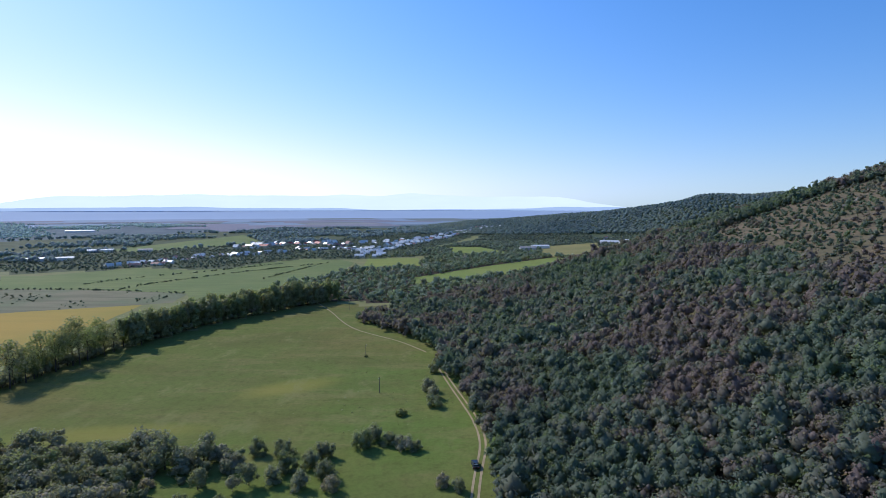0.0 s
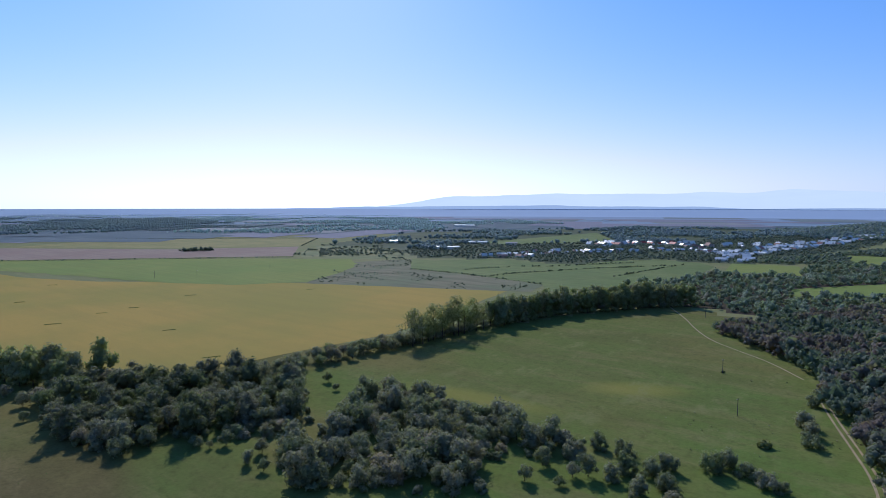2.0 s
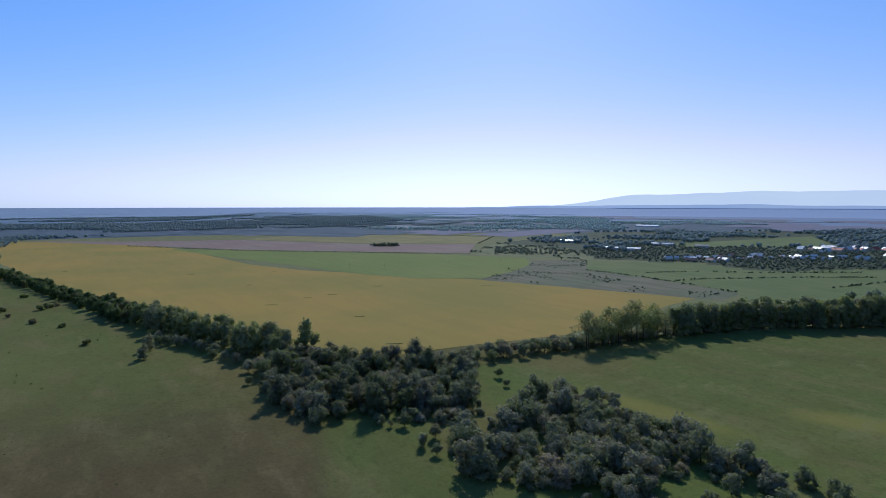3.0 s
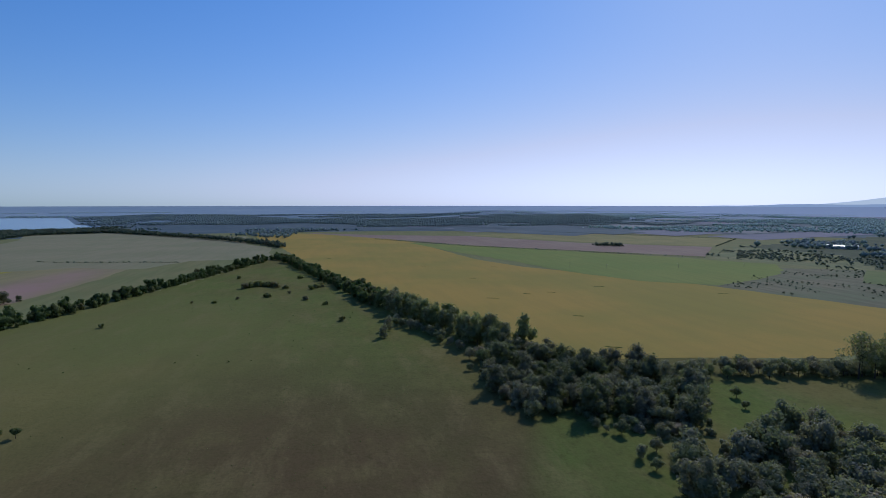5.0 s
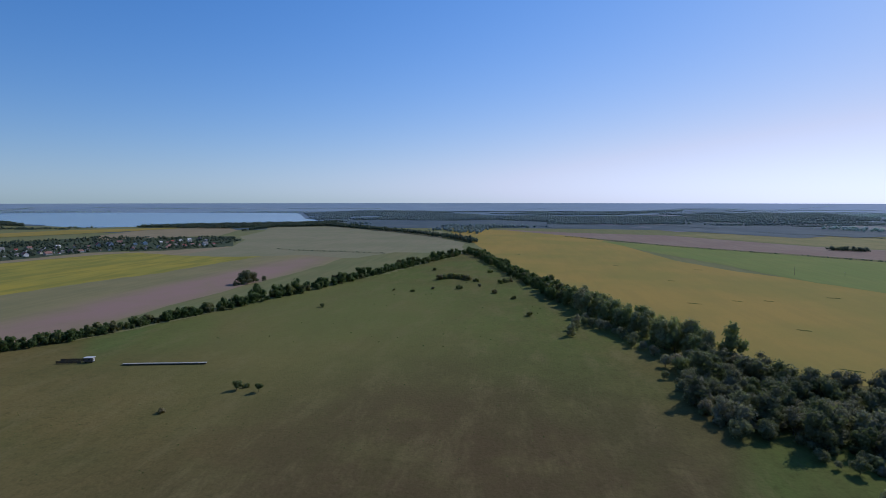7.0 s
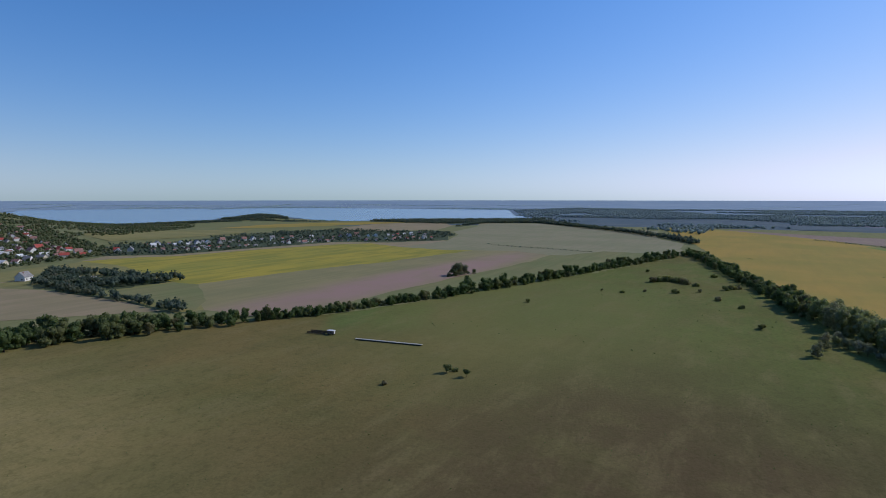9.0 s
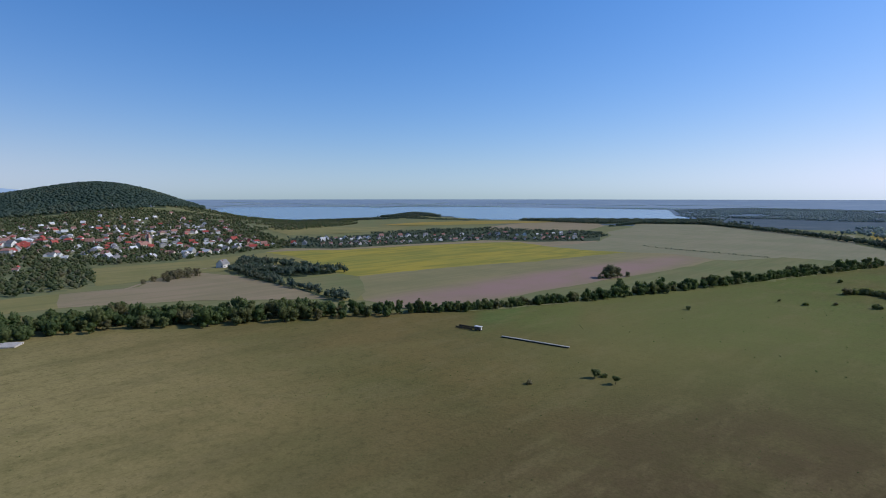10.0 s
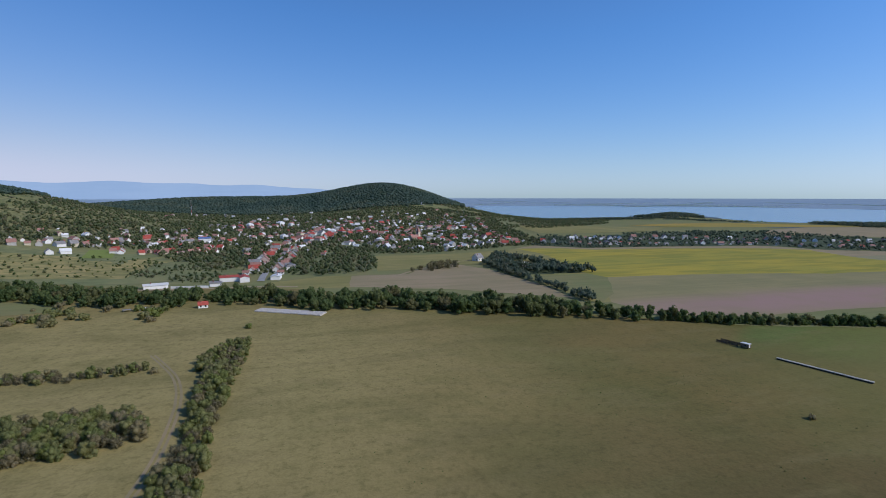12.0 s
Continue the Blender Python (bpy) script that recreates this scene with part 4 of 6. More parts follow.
growth("woodland", rng, vx[keep], vy[keep], rng.choice([0.45, 0.65, 0.85, 1.2], keep.sum(), p=[0.3, 0.35, 0.25, 0.1]) * rng.uniform(0.9, 1.1, keep.sum()), WOOD_FORMS, LEAF_VALE, "rounded grey-green trees filling the valley floor", "woodland")

GAPS = [8.0, 8.5, 9.5, 9.0, 8, 8.0, 7.5, 12, 7.0, 8.5, 8.5, 9.0, 6.5, 6.0, 7.5, 8, 9, 10, 5.5, 4.6, 7.5]
LOWS = [0.3, 0.3, 0.8, 0.75, 0.7, 0.25, 0.2, 0.4, 0.35, 0.3, 0.35, 0.25, 0.8, 0.6, 0.9, 0.8, 0.5, 0.7, 0.15, 0.5, 0.2]
HIGHS = [0.8, 0.9, 1.3, 1.25, 1.2, 0.7, 0.7, 1.0, 0.85, 0.75, 0.8, 0.72, 1.25, 1.05, 1.4, 1.2, 1.0, 1.2, 0.5, 0.95, 0.8]
FORMS = [FAR_FORMS, FAR_FORMS, RIDGE_FORMS, RIDGE_FORMS, RIDGE_FORMS, FAR_FORMS, FAR_FORMS, BLUE_FORMS, FAR_FORMS, FAR_FORMS, FAR_FORMS, FAR_FORMS, WOOD_FORMS, WOOD_FORMS, FAR_FORMS, FAR_FORMS, FAR_FORMS, FAR_FORMS, WOOD_FORMS, FAR_FORMS, FAR_FORMS]
LEAVES = [LEAF_VALE, LEAF_MID, LEAF_WOLD_HAZE, LEAF_RIDGE_HAZE, LEAF_RIDGE_HAZE, LEAF_MID, LEAF_MID, LEAF_HAZE_BLUE, LEAF_GARDEN, LEAF_GARDEN, LEAF_GARDEN, LEAF_FAR_HAZE, LEAF_FAR_HAZE, LEAF_FAR_HAZE, LEAF_FAR_HAZE, LEAF_FAR_HAZE, LEAF_FAR_HAZE, LEAF_FAR_HAZE, LEAF_GARDEN, LEAF_FAR_HAZE, LEAF_GARDEN]
CLUMPS = {TEXTS[0]: (0.016, -0.35), TEXTS[1]: (0.016, -0.25), TEXTS[5]: (0.018, -0.35), TEXTS[6]: (0.014, 0.0), TEXTS[7]: (0.007, 0.02), TEXTS[8]: (0.022, -0.34), TEXTS[9]: (0.018, -0.3),
          TEXTS[11]: (0.024, -0.12), TEXTS[10]: (0.016, -0.15), TEXTS[18]: (0.03, -0.1), TEXTS[20]: (0.03, -0.12)}
for poly, gap, lo, hi, forms, mat, text in zip(WOODED, GAPS, LOWS, HIGHS, FORMS, LEAVES, TEXTS):
    wx, wy = scatter(rng, poly, gap)
    clear = np.zeros(len(wx), bool)
    for open_land in (STRIP_A, STRIP_B, STRIP_C, WEDGE, SHED_FIELD, GRAVEYARD):
        clear |= inside(open_land, wx, wy)
    if text in CLUMPS:
        size, least = CLUMPS[text]
        clear |= np.array([noise.noise(Vector((x * size, y * size, 7.0))) + 0.5 * noise.noise(Vector((x * size * 3, y * size * 3, 4.0))) < least for x, y in zip(wx, wy)])
    wx, wy = wx[~clear], wy[~clear]
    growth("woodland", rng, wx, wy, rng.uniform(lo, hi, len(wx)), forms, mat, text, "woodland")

for poly, gap, least, text in (
    ([(-1330, -420), (-1180, -160), (-1040, -85), (-1320, -60), (-1400, 150), (-1560, 700), (-1700, 1150), (-2900, 1500), (-3300, 300), (-3200, -700), (-1750, -560)], 15, -0.18, "dark blue-green forest spread over the far plain"),
    ([(-1550, -540), (-1950, -780), (-2650, -1090), (-2900, -1100), (-3500, -1000), (-3300, -500), (-1800, -500)], 19, -0.15, "woods along the far shore"),
    ([(-1400, 700), (-1700, 1150), (-2900, 1500), (-2300, 2400), (-1300, 2300), (-700, 1800), (-950, 1150), (-1150, 780)], 17, 0.06, "copses scattered over the hazy plain"),
    ([(-1450, -3450), (-2000, -3230), (-2680, -2540), (-2840, -1780), (-2830, -1200), (-3000, -1200), (-3150, -1900), (-2900, -2700), (-2100, -3420), (-1500, -3600)], 26, -0.12, "band of trees on the far lake shore"),
):
    wx, wy = scatter(rng, poly, gap)
    keep = np.array([noise.noise(Vector((x * 0.0022, y * 0.0022, 2.0))) + 0.6 * noise.noise(Vector((x * 0.006, y * 0.006, 8.0))) > least for x, y in zip(wx, wy)])
    growth("woodland", rng, wx[keep], wy[keep], rng.uniform(0.4, 0.95, keep.sum()), BLUE_FORMS, LEAF_HAZE_PALE if "far lake" in text or "hazy" in text else LEAF_HAZE_BLUE, text, "woodland")

far_x, far_y = [], []
for k in range(100):
    yaw, r = rng.uniform(-14, 170), rng.uniform(1750, 4300)
    if (yaw > 84 and r < 3850) or (yaw < 22 and r < 2300) or (yaw < 48 and r > 2700):
        continue
    a, long = radians(yaw + rng.choice([0, 0, 12, -14, 60]) + rng.uniform(-5, 5)), rng.uniform(120, 620) * r / 2500
    mx, my = -math.sin(radians(yaw)) * r, math.cos(radians(yaw)) * r
    line = [(mx - math.cos(a) * long, my - math.sin(a) * long), (mx + math.cos(a) * long, my + math.sin(a) * long)]
    if max(math.hypot(*p) for p in line) < 4850:
        bx, by = band(rng, line, rng.choice([1, 1, 1, 36]), 8)
        far_x.append(bx)
        far_y.append(by)
far_x, far_y = np.concatenate(far_x), np.concatenate(far_y)
for lo, hi, mat, text in ((0, 2900, LEAF_HAZE_BLUE, "tree belts and copses of the far plain"), (2900, 5000, LEAF_HAZE_PALE, "faint tree belts towards the horizon")):
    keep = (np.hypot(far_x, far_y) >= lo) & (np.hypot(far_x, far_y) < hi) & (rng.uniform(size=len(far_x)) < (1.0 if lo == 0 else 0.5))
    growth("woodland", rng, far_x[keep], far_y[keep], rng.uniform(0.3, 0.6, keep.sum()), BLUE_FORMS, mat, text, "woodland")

sx, sy = scatter(rng, [(-384, 315), (-480, 472), (-447, 541), (-377, 455), (-208, 434), (-215, 385)], 6.5)
keep = np.array([noise.noise(Vector((x * 0.03, y * 0.03, 9.0))) > 0.12 for x, y in zip(sx, sy)])
sx, sy = sx[keep], sy[keep]
growth("shrubs", rng, sx, sy, rng.uniform(0.2, 0.85, len(sx)), SHRUB_FORMS, LEAF_FAR_HAZE, "scattered thorn shrubs on the fallow land", "shrubs")
sx, sy = scatter(rng, DRY, 5)
growth("shrubs", rng, sx, sy, rng.uniform(0.3, 1.2, len(sx)), SHRUB_FORMS, LEAF_FOREST, "low thorn bushes on the dry slope", "shrubs")
sx, sy = scatter(rng, [(230, -470), (228, -570), (117, -585), (90, -560), (106, -470)], 10)
growth("shrubs", rng, sx, sy, rng.uniform(0.3, 1.2, len(sx)), SHRUB_FORMS, LEAF_GREEN, "tufts and bushes on the dry pasture", "shrubs")
for line in ([(-325, 485), (-316, 512), (-296, 545), (-266, 569), (-214, 646), (-199, 667)], [(-276, 455), (-268, 489), (-249, 520), (-228, 564), (-156, 660)], [(-176, 523), (-169, 564), (-153, 647), (-146, 680)],
             [(-377, 455), (-329, 455), (-277, 449), (-208, 434)], [(-719, -336), (-698, -306), (-688, -258), (-682, -207), (-671, -166)],
             [(-1039, 89), (-830, 226), (-590, 470)], [(-1216, 505), (-896, 770), (-745, 605)]):
    bx, by = band(rng, line, 1.6, 2.6)
    keep = rng.uniform(size=len(bx)) < 0.72
    growth("shrubs", rng, bx[keep], by[keep], rng.uniform(0.35, 1.0, keep.sum()), SHRUB_FORMS, LEAF_FAR_HAZE, "gappy line of shrubs along a field boundary", "shrubs")


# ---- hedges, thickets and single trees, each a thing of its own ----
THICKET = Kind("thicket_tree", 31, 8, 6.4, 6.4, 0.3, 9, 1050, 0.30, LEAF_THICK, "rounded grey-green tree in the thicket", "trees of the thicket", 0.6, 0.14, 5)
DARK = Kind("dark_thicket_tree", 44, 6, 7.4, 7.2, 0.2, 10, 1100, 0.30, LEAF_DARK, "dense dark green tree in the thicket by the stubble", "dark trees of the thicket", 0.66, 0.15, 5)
HEDGE = Kind("hedgerow_tree", 32, 5, 9.0, 8.0, 0.4, 7, 520, 0.58, LEAF_GREEN, "dense green tree in a long hedgerow", "trees of the hedgerow", 0.84, 0.2, 5)
LOW = Kind("hedge_tree", 40, 4, 5.2, 5.6, 0.2, 6, 360, 0.46, LEAF_GREEN, "low round tree in the hedge along the pasture", "low hedge trees", 0.84, 0.14, 4)
POPLAR = Kind("tall_hedge_tree", 33, 5, 15.5, 9.0, 0.3, 10, 820, 0.56, LEAF_TALL, "tall dark tree in the hedge by the stubble field", "tall hedge trees", 0.74, 0.24, 8)
SPARSE = Kind("sparse_poplar", 34, 5, 16.5, 8.5, 2.6, 13, 1000, 0.36, LEAF_TALL, "tall thin-crowned poplar with bare trunk showing", "sparse poplars", 0.0, 0.26, 14)
SMALL = Kind("small_tree", 38, 5, 6.0, 6.0, 0.7, 8, 950, 0.29, LEAF_THICK, "small tree on the green edge of the thicket", "small trees by the thicket", 0.6, 0.14, 6)
WILLOW = Kind("willow_bush", 39, 5, 5.2, 6.6, 0.0, 9, 1050, 0.29, LEAF_THICK, "round silvery bush-like tree on the meadow", "silvery bushes on the meadow", 0.6, 0.12, 5)
UNDERWOOD = Kind("thorn_bush", 42, 5, 2.8, 3.6, 0.0, 7, 420, 0.28, LEAF_THICK, "ragged thorn bush at the rim of the thicket", "thorn bushes", 0.84, 0)
ROUND = Kind("field_tree", 35, 3, 4.4, 4.4, 1.2, 6, 520, 0.34, LEAF_GREEN, "small round tree standing alone on the pasture", "single field trees", 0.8, 0.14, 6)
BUSH = Kind("bush", 36, 4, 2.6, 4.2, 0.0, 6, 420, 0.34, LEAF_HEDGE, "low rounded bush on the pasture", "bushes", 0.85, 0)
SHRUB = Kind("shrub", 37, 7, 4.2, 4.6, 0.0, 10, 1700, 0.17, LEAF_HEDGE, "leafy hedge shrub beside the dry field", "hedge shrubs", 0.84, 0)
WITHERED = Kind("thorn_shrub", 43, 4, 3.6, 4.0, 0.0, 9, 800, 0.15, LEAF_DRY, "half-bare brown thorn shrub in the hedge", "withered hedge shrubs", 0.5, 0.08, 7)

rng = np.random.default_rng(41)
for a, b, w, gap in (([(-171, 203), (-167, 228), (-162, 262)], SPARSE, 4, 4.6), ([(-161, 268), (-150, 310), (-136, 334), (-103, 383), (-82, 405)], POPLAR, 9, 5.4),
                     ([(-176, 200), (-164, 262)], SMALL, 7, 4.8), ([(-184, 150), (-179, 177), (-175, 200)], SMALL, 6, 5.0)):
    for x, y in zip(*band(rng, a, w, gap)):
        b.plant(rng, x, y, rng.uniform(0.9, 1.2) * (1.15 if b is SPARSE else 1.0))
for x, y in zip(*band(rng, [(-236, 77), (-258, 68), (-297, 54), (-335, 40), (-360, 32)], 11, 6.5)):
    POPLAR.plant(rng, x, y, rng.uniform(0.75, 1.0))
for x, y in zip(*band(rng, [(-360, 32), (-422, 18), (-515, -8), (-640, -42), (-700, -60)], 9, 7.0)):
    LOW.plant(rng, x, y, rng.uniform(1.0, 1.6) * (1 + 0.25 * (x > -430)))
for x, y in zip(*band(rng, [(-306, 40), (-278, 50), (-248, 60), (-222, 67), (-200, 68)], 4, 6.0)):
    SMALL.plant(rng, x, y, rng.uniform(0.6, 1.2), 1.0, "rounded tree at the foot of the tall hedge")
for x, y in zip(*band(rng, [(-174, 204), (-165, 262), (-152, 306), (-138, 330), (-105, 379), (-84, 401)], 6, 5.0)):
    SMALL.plant(rng, x, y, rng.uniform(0.6, 1.0), 0.8, "low tree under the tall hedge trees")
POPLAR.plant(rng, -236, 90, 1.2, 1.0, "single tall tree above the thicket at the stubble's edge")

THICK_A = [(-240, 74), (-225, 97), (-211, 108), (-190, 128), (-182, 146), (-172, 140), (-152, 122), (-138, 110), (-134, 97), (-158, 80), (-158, 66), (-179, 60), (-208, 62)]
THICK_B = [(-132, 123), (-134, 145), (-114, 150), (-94, 150), (-78, 150), (-64, 147), (-54, 142), (-60, 133), (-72, 133), (-74, 122), (-66, 106), (-82, 96), (-100, 84), (-117, 86), (-124, 95), (-122, 112)]
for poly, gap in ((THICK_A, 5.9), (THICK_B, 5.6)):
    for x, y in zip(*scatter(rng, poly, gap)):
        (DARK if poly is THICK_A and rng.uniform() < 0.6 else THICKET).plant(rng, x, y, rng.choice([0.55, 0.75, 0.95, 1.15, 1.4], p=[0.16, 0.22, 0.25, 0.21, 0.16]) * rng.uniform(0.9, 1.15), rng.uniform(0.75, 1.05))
for poly in (THICK_A, THICK_B):
    for x, y, a in along(poly + poly[:1], 4.0):
        if rng.uniform() < 0.5:
            d = rng.uniform(0.5, 5)
            UNDERWOOD.plant(rng, x + rng.uniform(-d, d), y + rng.uniform(-d, d), rng.uniform(0.5, 1.3))
for x, y, s in ((-163, 128, 1.45), (-158, 124, 1.4), (-153, 120, 1.3), (-104, 128, 1.4), (-107, 132, 1.3)):
    THICKET.plant(rng, x, y, s, 1.0, "tall dark tree standing out of the thicket")
for x, y, s in ((-160, 142, 0.75), (-150, 137, 0.5), (-147, 80, 0.65), (-141, 86, 0.8), (-126, 83, 0.7), (-128, 89, 0.75), (-119, 83, 0.6), (-143, 82, 0.35), (-210, 57, 0.6), (-198, 61, 0.8),
                (-187, 61, 0.7), (-175, 61, 0.9), (-159, 65, 1.1), (-158, 72, 0.9), (-78, 126, 0.75), (-61, 119, 0.75), (-61, 129, 0.95), (-52, 128, 0.7), (-53, 122, 0.5), (-49, 131, 0.9)):
    SMALL.plant(rng, x, y, s)
for x, y, s in ((-43, 132, 0.8), (-41, 138, 1.0), (-36, 140, 0.9), (-33, 146, 1.0), (-30, 135, 0.9), (-24, 152, 1.05), (-21, 157, 0.9), (-16, 154, 0.8), (-11, 151, 0.85), (-8, 150, 0.6),
                (-5, 200, 0.95), (-4, 192, 0.85), (-3, 184, 0.85), (-4, 222, 0.8), (-2, 231, 0.9), (0, 129, 0.6), (4, 127, 0.7), (-45, 148, 0.9), (-52, 148, 0.9), (-28, 128, 0.8), (-36, 129, 0.85)):
    WILLOW.plant(rng, x, y, s)
BUSH.plant(rng, -14, 176, 0.9)
for x, y, s in ((-176, -99, 1.0), (-175, -90, 0.95), (-434, -141, 2.0), (-390, -91, 0.7)):
    ROUND.plant(rng, x, y, 0.75 * s)
for x, y, s in ((-179, -97, 0.6), (-153, -112, 0.65), (-326, -123, 0.8), (-392, -77, 0.8), (-405, -64, 0.7), (-516, -80, 1.0), (-455, -66, 1.6), (-459, -64, 1.5), (-463, -62, 1.7), (-465, -58, 1.6), (-466, -55, 1.8), (-465, -51, 1.6), (-464, -48, 1.7), (-460, -44, 1.5), (-456, -41, 1.5),
                (-448, -34, 1.3), (-409, -44, 1.3), (-422, -29, 0.8), (-507, -25, 1.2), (-393, -16, 1.2), (-440, -13, 1.3), (-447, -9, 1.3), (-452, -5, 1.2), (-371, -2, 0.9), (-317, 8, 1.0), (-427, -221, 0.9),
                (11, -284, 1.0), (88, -345, 1.3), (94, -326, 1.4), (117, -326, 1.5), (126, -323, 1.3), (101, -328, 1.4), (66, -342, 1.2), (72, -344, 1.4), (57, -340, 1.0), (-36, 248, 0.4), (43, -221, 0.9), (126, -320, 1.2), (123, -327, 1.4), (112, -323, 1.7), (112, -337, 1.9), (107, -314, 1.6), (106, -342, 1.5), (127, -355, 0.7), (115, -358, 1.4), (65, -319, 1.5), (62, -327, 1.9), (61, -313, 1.3), (59, -334, 1.2), (95, -333, 0.8)):
    BUSH.plant(rng, x, y, s)
for x, y, s in ((-411, -219, 1.8), (-418, -217, 1.4), (-405, -221, 1.2), (-399, -223, 0.6), (-428, -213, 0.7)):
    DARK.plant(rng, x, y, s, 0.85, "spreading dark clump of trees alone in the stubble")
for x, y, s in ((-288, 32, 1.1), (-272, 28, 1.0)):
    THICKET.plant(rng, x, y, s)

# the dark belt below the village, thinning out along the pasture
BELT = [(190, -400), (121, -366), (87, -348), (57, -343), (32, -342), (9, -344), (-25, -312), (-50, -308), (-75, -305), (-100, -281), (-127, -269), (-152, -252), (-178, -238), (-207, -229), (-214, -243),
        (-185, -262), (-150, -282), (-120, -304), (-80, -335), (-30, -350), (10, -378), (60, -385), (100, -395), (190, -436)]
for x, y in zip(*scatter(rng, BELT, 7.4)):
    if (abs(x - 39) < 9 or abs(x - 73) < 10) and y > -358:
        continue
    HEDGE.plant(rng, x, y, rng.uniform(0.65, 1.2) * (0.7 if x < -175 else 0.84 if x > -40 else 1.0), rng.uniform(0.85, 1.15))
for x, y in zip(*band(rng, [(-207, -234), (-230, -216), (-265, -203), (-310, -184)], 5, 3.6)):
    LOW.plant(rng, x, y, rng.uniform(0.45, 1.1))
for x, y in zip(*band(rng, [(-310, -184), (-353, -168), (-414, -150), (-500, -126), (-614, -90), (-695, -66)], 6, 6.0)):
    LOW.plant(rng, x, y, rng.choice([0.6, 0.95, 1.25, 1.7], p=[0.2, 0.35, 0.33, 0.12]) * rng.uniform(0.9, 1.1), rng.uniform(0.8, 1.15))
for poly, gap, lo, hi in (([(10, -252), (16, -252), (29, -232), (25, -205), (26, -175), (26, -150), (30, -118), (18, -118), (18, -147), (15, -193), (11, -225)], 3.5, 0.7, 1.1),
                          ([(95, -222), (75, -217), (57, -220), (47, -224), (47, -229), (75, -226), (95, -232)], 3.2, 0.5, 0.9),
                          ([(80, -152), (66, -152), (54, -151), (42, -154), (34, -160), (35, -172), (44, -180), (58, -181), (72, -182), (84, -180)], 3.5, 0.7, 1.15)):
    for x, y in zip(*scatter(rng, poly, gap)):
        (WITHERED if rng.uniform() < 0.24 else SHRUB).plant(rng, x, y, rng.uniform(lo, hi))
for x, y, s in ((-131, -465, 0.9), (-138, -462, 1.0), (-143, -472, 1.1), (-148, -466, 1.2), (-153, -474, 1.3), (-158, -466, 1.2), (-163, -478, 1.3), (-168, -472, 1.2), (-172, -488, 1.0), (-150, -484, 1.0), (-160, -490, 1.1), (-140, -455, 0.8), (-122, -458, 0.7)):
    WITHERED.plant(rng, x, y, s * 1.7, 1.0, "brownish thorn bush on the bare mound")


def tufts(rng, poly, gap, lo, hi, material, label):
    """Small tufts that roughen the pasture."""
    tx, ty = scatter(rng, poly, gap)
    keep = np.array([noise.noise(Vector((x * 0.03, y * 0.03, 5.0))) + 0.4 * noise.noise(Vector((x * 0.15, y * 0.15, 1.0))) > rng.uniform(-0.3, 0.6) for x, y in zip(tx, ty)])
    tx, ty = tx[keep], ty[keep]
    patch = np.sin(tx * 0.31 + 1.3 * np.sin(ty * 0.17)) + np.sin(ty * 0.27 + 1.7 * np.sin(tx * 0.13))
    keep = patch + rng.normal(0.0, 0.5, len(tx)) > -0.2
    tx, ty = tx[keep], ty[keep]
    growth("grass_tufts", rng, tx, ty, rng.uniform(lo, hi, len(tx)), TUFT_FORMS, material, label, "grass")


TUFT_FORMS = simple_forms(26, 6, 0.9, 1.5, 0.0, 2, 14, 0.3, 0.8, 0)
tufts(rng, [(-40, -60), (-50, 40), (-130, 70), (-200, 30), (-210, -90), (-150, -170), (-90, -200), (-60, -120)], 3.8, 0.1, 0.36, LEAF_GREEN, "dark weed tufts scattered over the pasture")
tufts(rng, [(-10, -100), (-60, -130), (-150, -200), (-120, -240), (-40, -270), (5, -240), (8, -150)], 4.2, 0.1, 0.32, LEAF_GREEN, "weed tufts on the dry pasture")
tufts(rng, [(0, 130), (-40, 155), (-60, 190), (-50, 240), (-10, 250), (3, 200), (5, 160)], 4.0, 0.15, 0.45, LEAF_THICK, "pale grass tufts on the meadow")
tufts(rng, [(-230, -160), (-300, -120), (-480, -60), (-480, 10), (-300, 20), (-220, 0), (-215, -110)], 9.0, 0.25, 0.7, LEAF_GREEN, "sparse tufts on the far pasture")


def weeds(x, y, long, turn):
    """A strip of dark weeds left in the stubble."""
    local = np.random.default_rng(int(abs(x * 7 + y)))
    lobes = [((k - 3) * long / 7, local.uniform(-0.3, 0.3), 0.1, long / 9 * local.uniform(0.5, 1.3), local.uniform(0.25, 0.7), local.uniform(0.1, 0.32)) for k in range(7)]
    v, q, t, nor = crown_shape(local, lobes, 130, 0.22, 0.85, 1)
    me = mesh_np("weed_strip", v, q, t, normals=nor)
    me.materials.append(LEAF_GREEN)
    ob = tagged(new("weed_strip", me), "low dark strip of weeds in the stubble", "weeds", "weed strips in the stubble")
    ob.matrix_basis = pose(x, y, ground_z(x, y) + 0.05, 0, 0, turn)


for x, y, l in ((-230, 134, 7), (-370, 117, 7), (-383, 148, 5), (-386, 169, 5), (-474, 130, 5), (-404, 219, 7), (-352, 295, 7), (-578, 102, 5), (-554, 176, 6), (-684, 1, 5), (-300, 150, 5)):
    weeds(x, y, l * 1.2, 62)


# ---- made things ----
def power_pole(x, y, tall, turn):
    ob = thing("power_pole", "weathered wooden power pole with a crossarm on the meadow", "pole", "power poles", at=pose(x, y, ground_z(x, y), 0, 0, turn))
    part("pole", rod(bmesh.new(), (0, 0, -0.3), (0, 0, tall), 0.13, 0.09), WOOD_GREY, ob)
    part("crossarm", box(bmesh.new(), 0, 0, tall - 0.5, 1.5, 0.1, 0.12, 0.01), WOOD_GREY, ob)
    for d in (-0.65, 0.0, 0.65):
        part("insulator", rod(bmesh.new(), (d, 0, tall - 0.38), (d, 0, tall - 0.16), 0.05, 0.03), CONCRETE, ob, "white porcelain insulator")


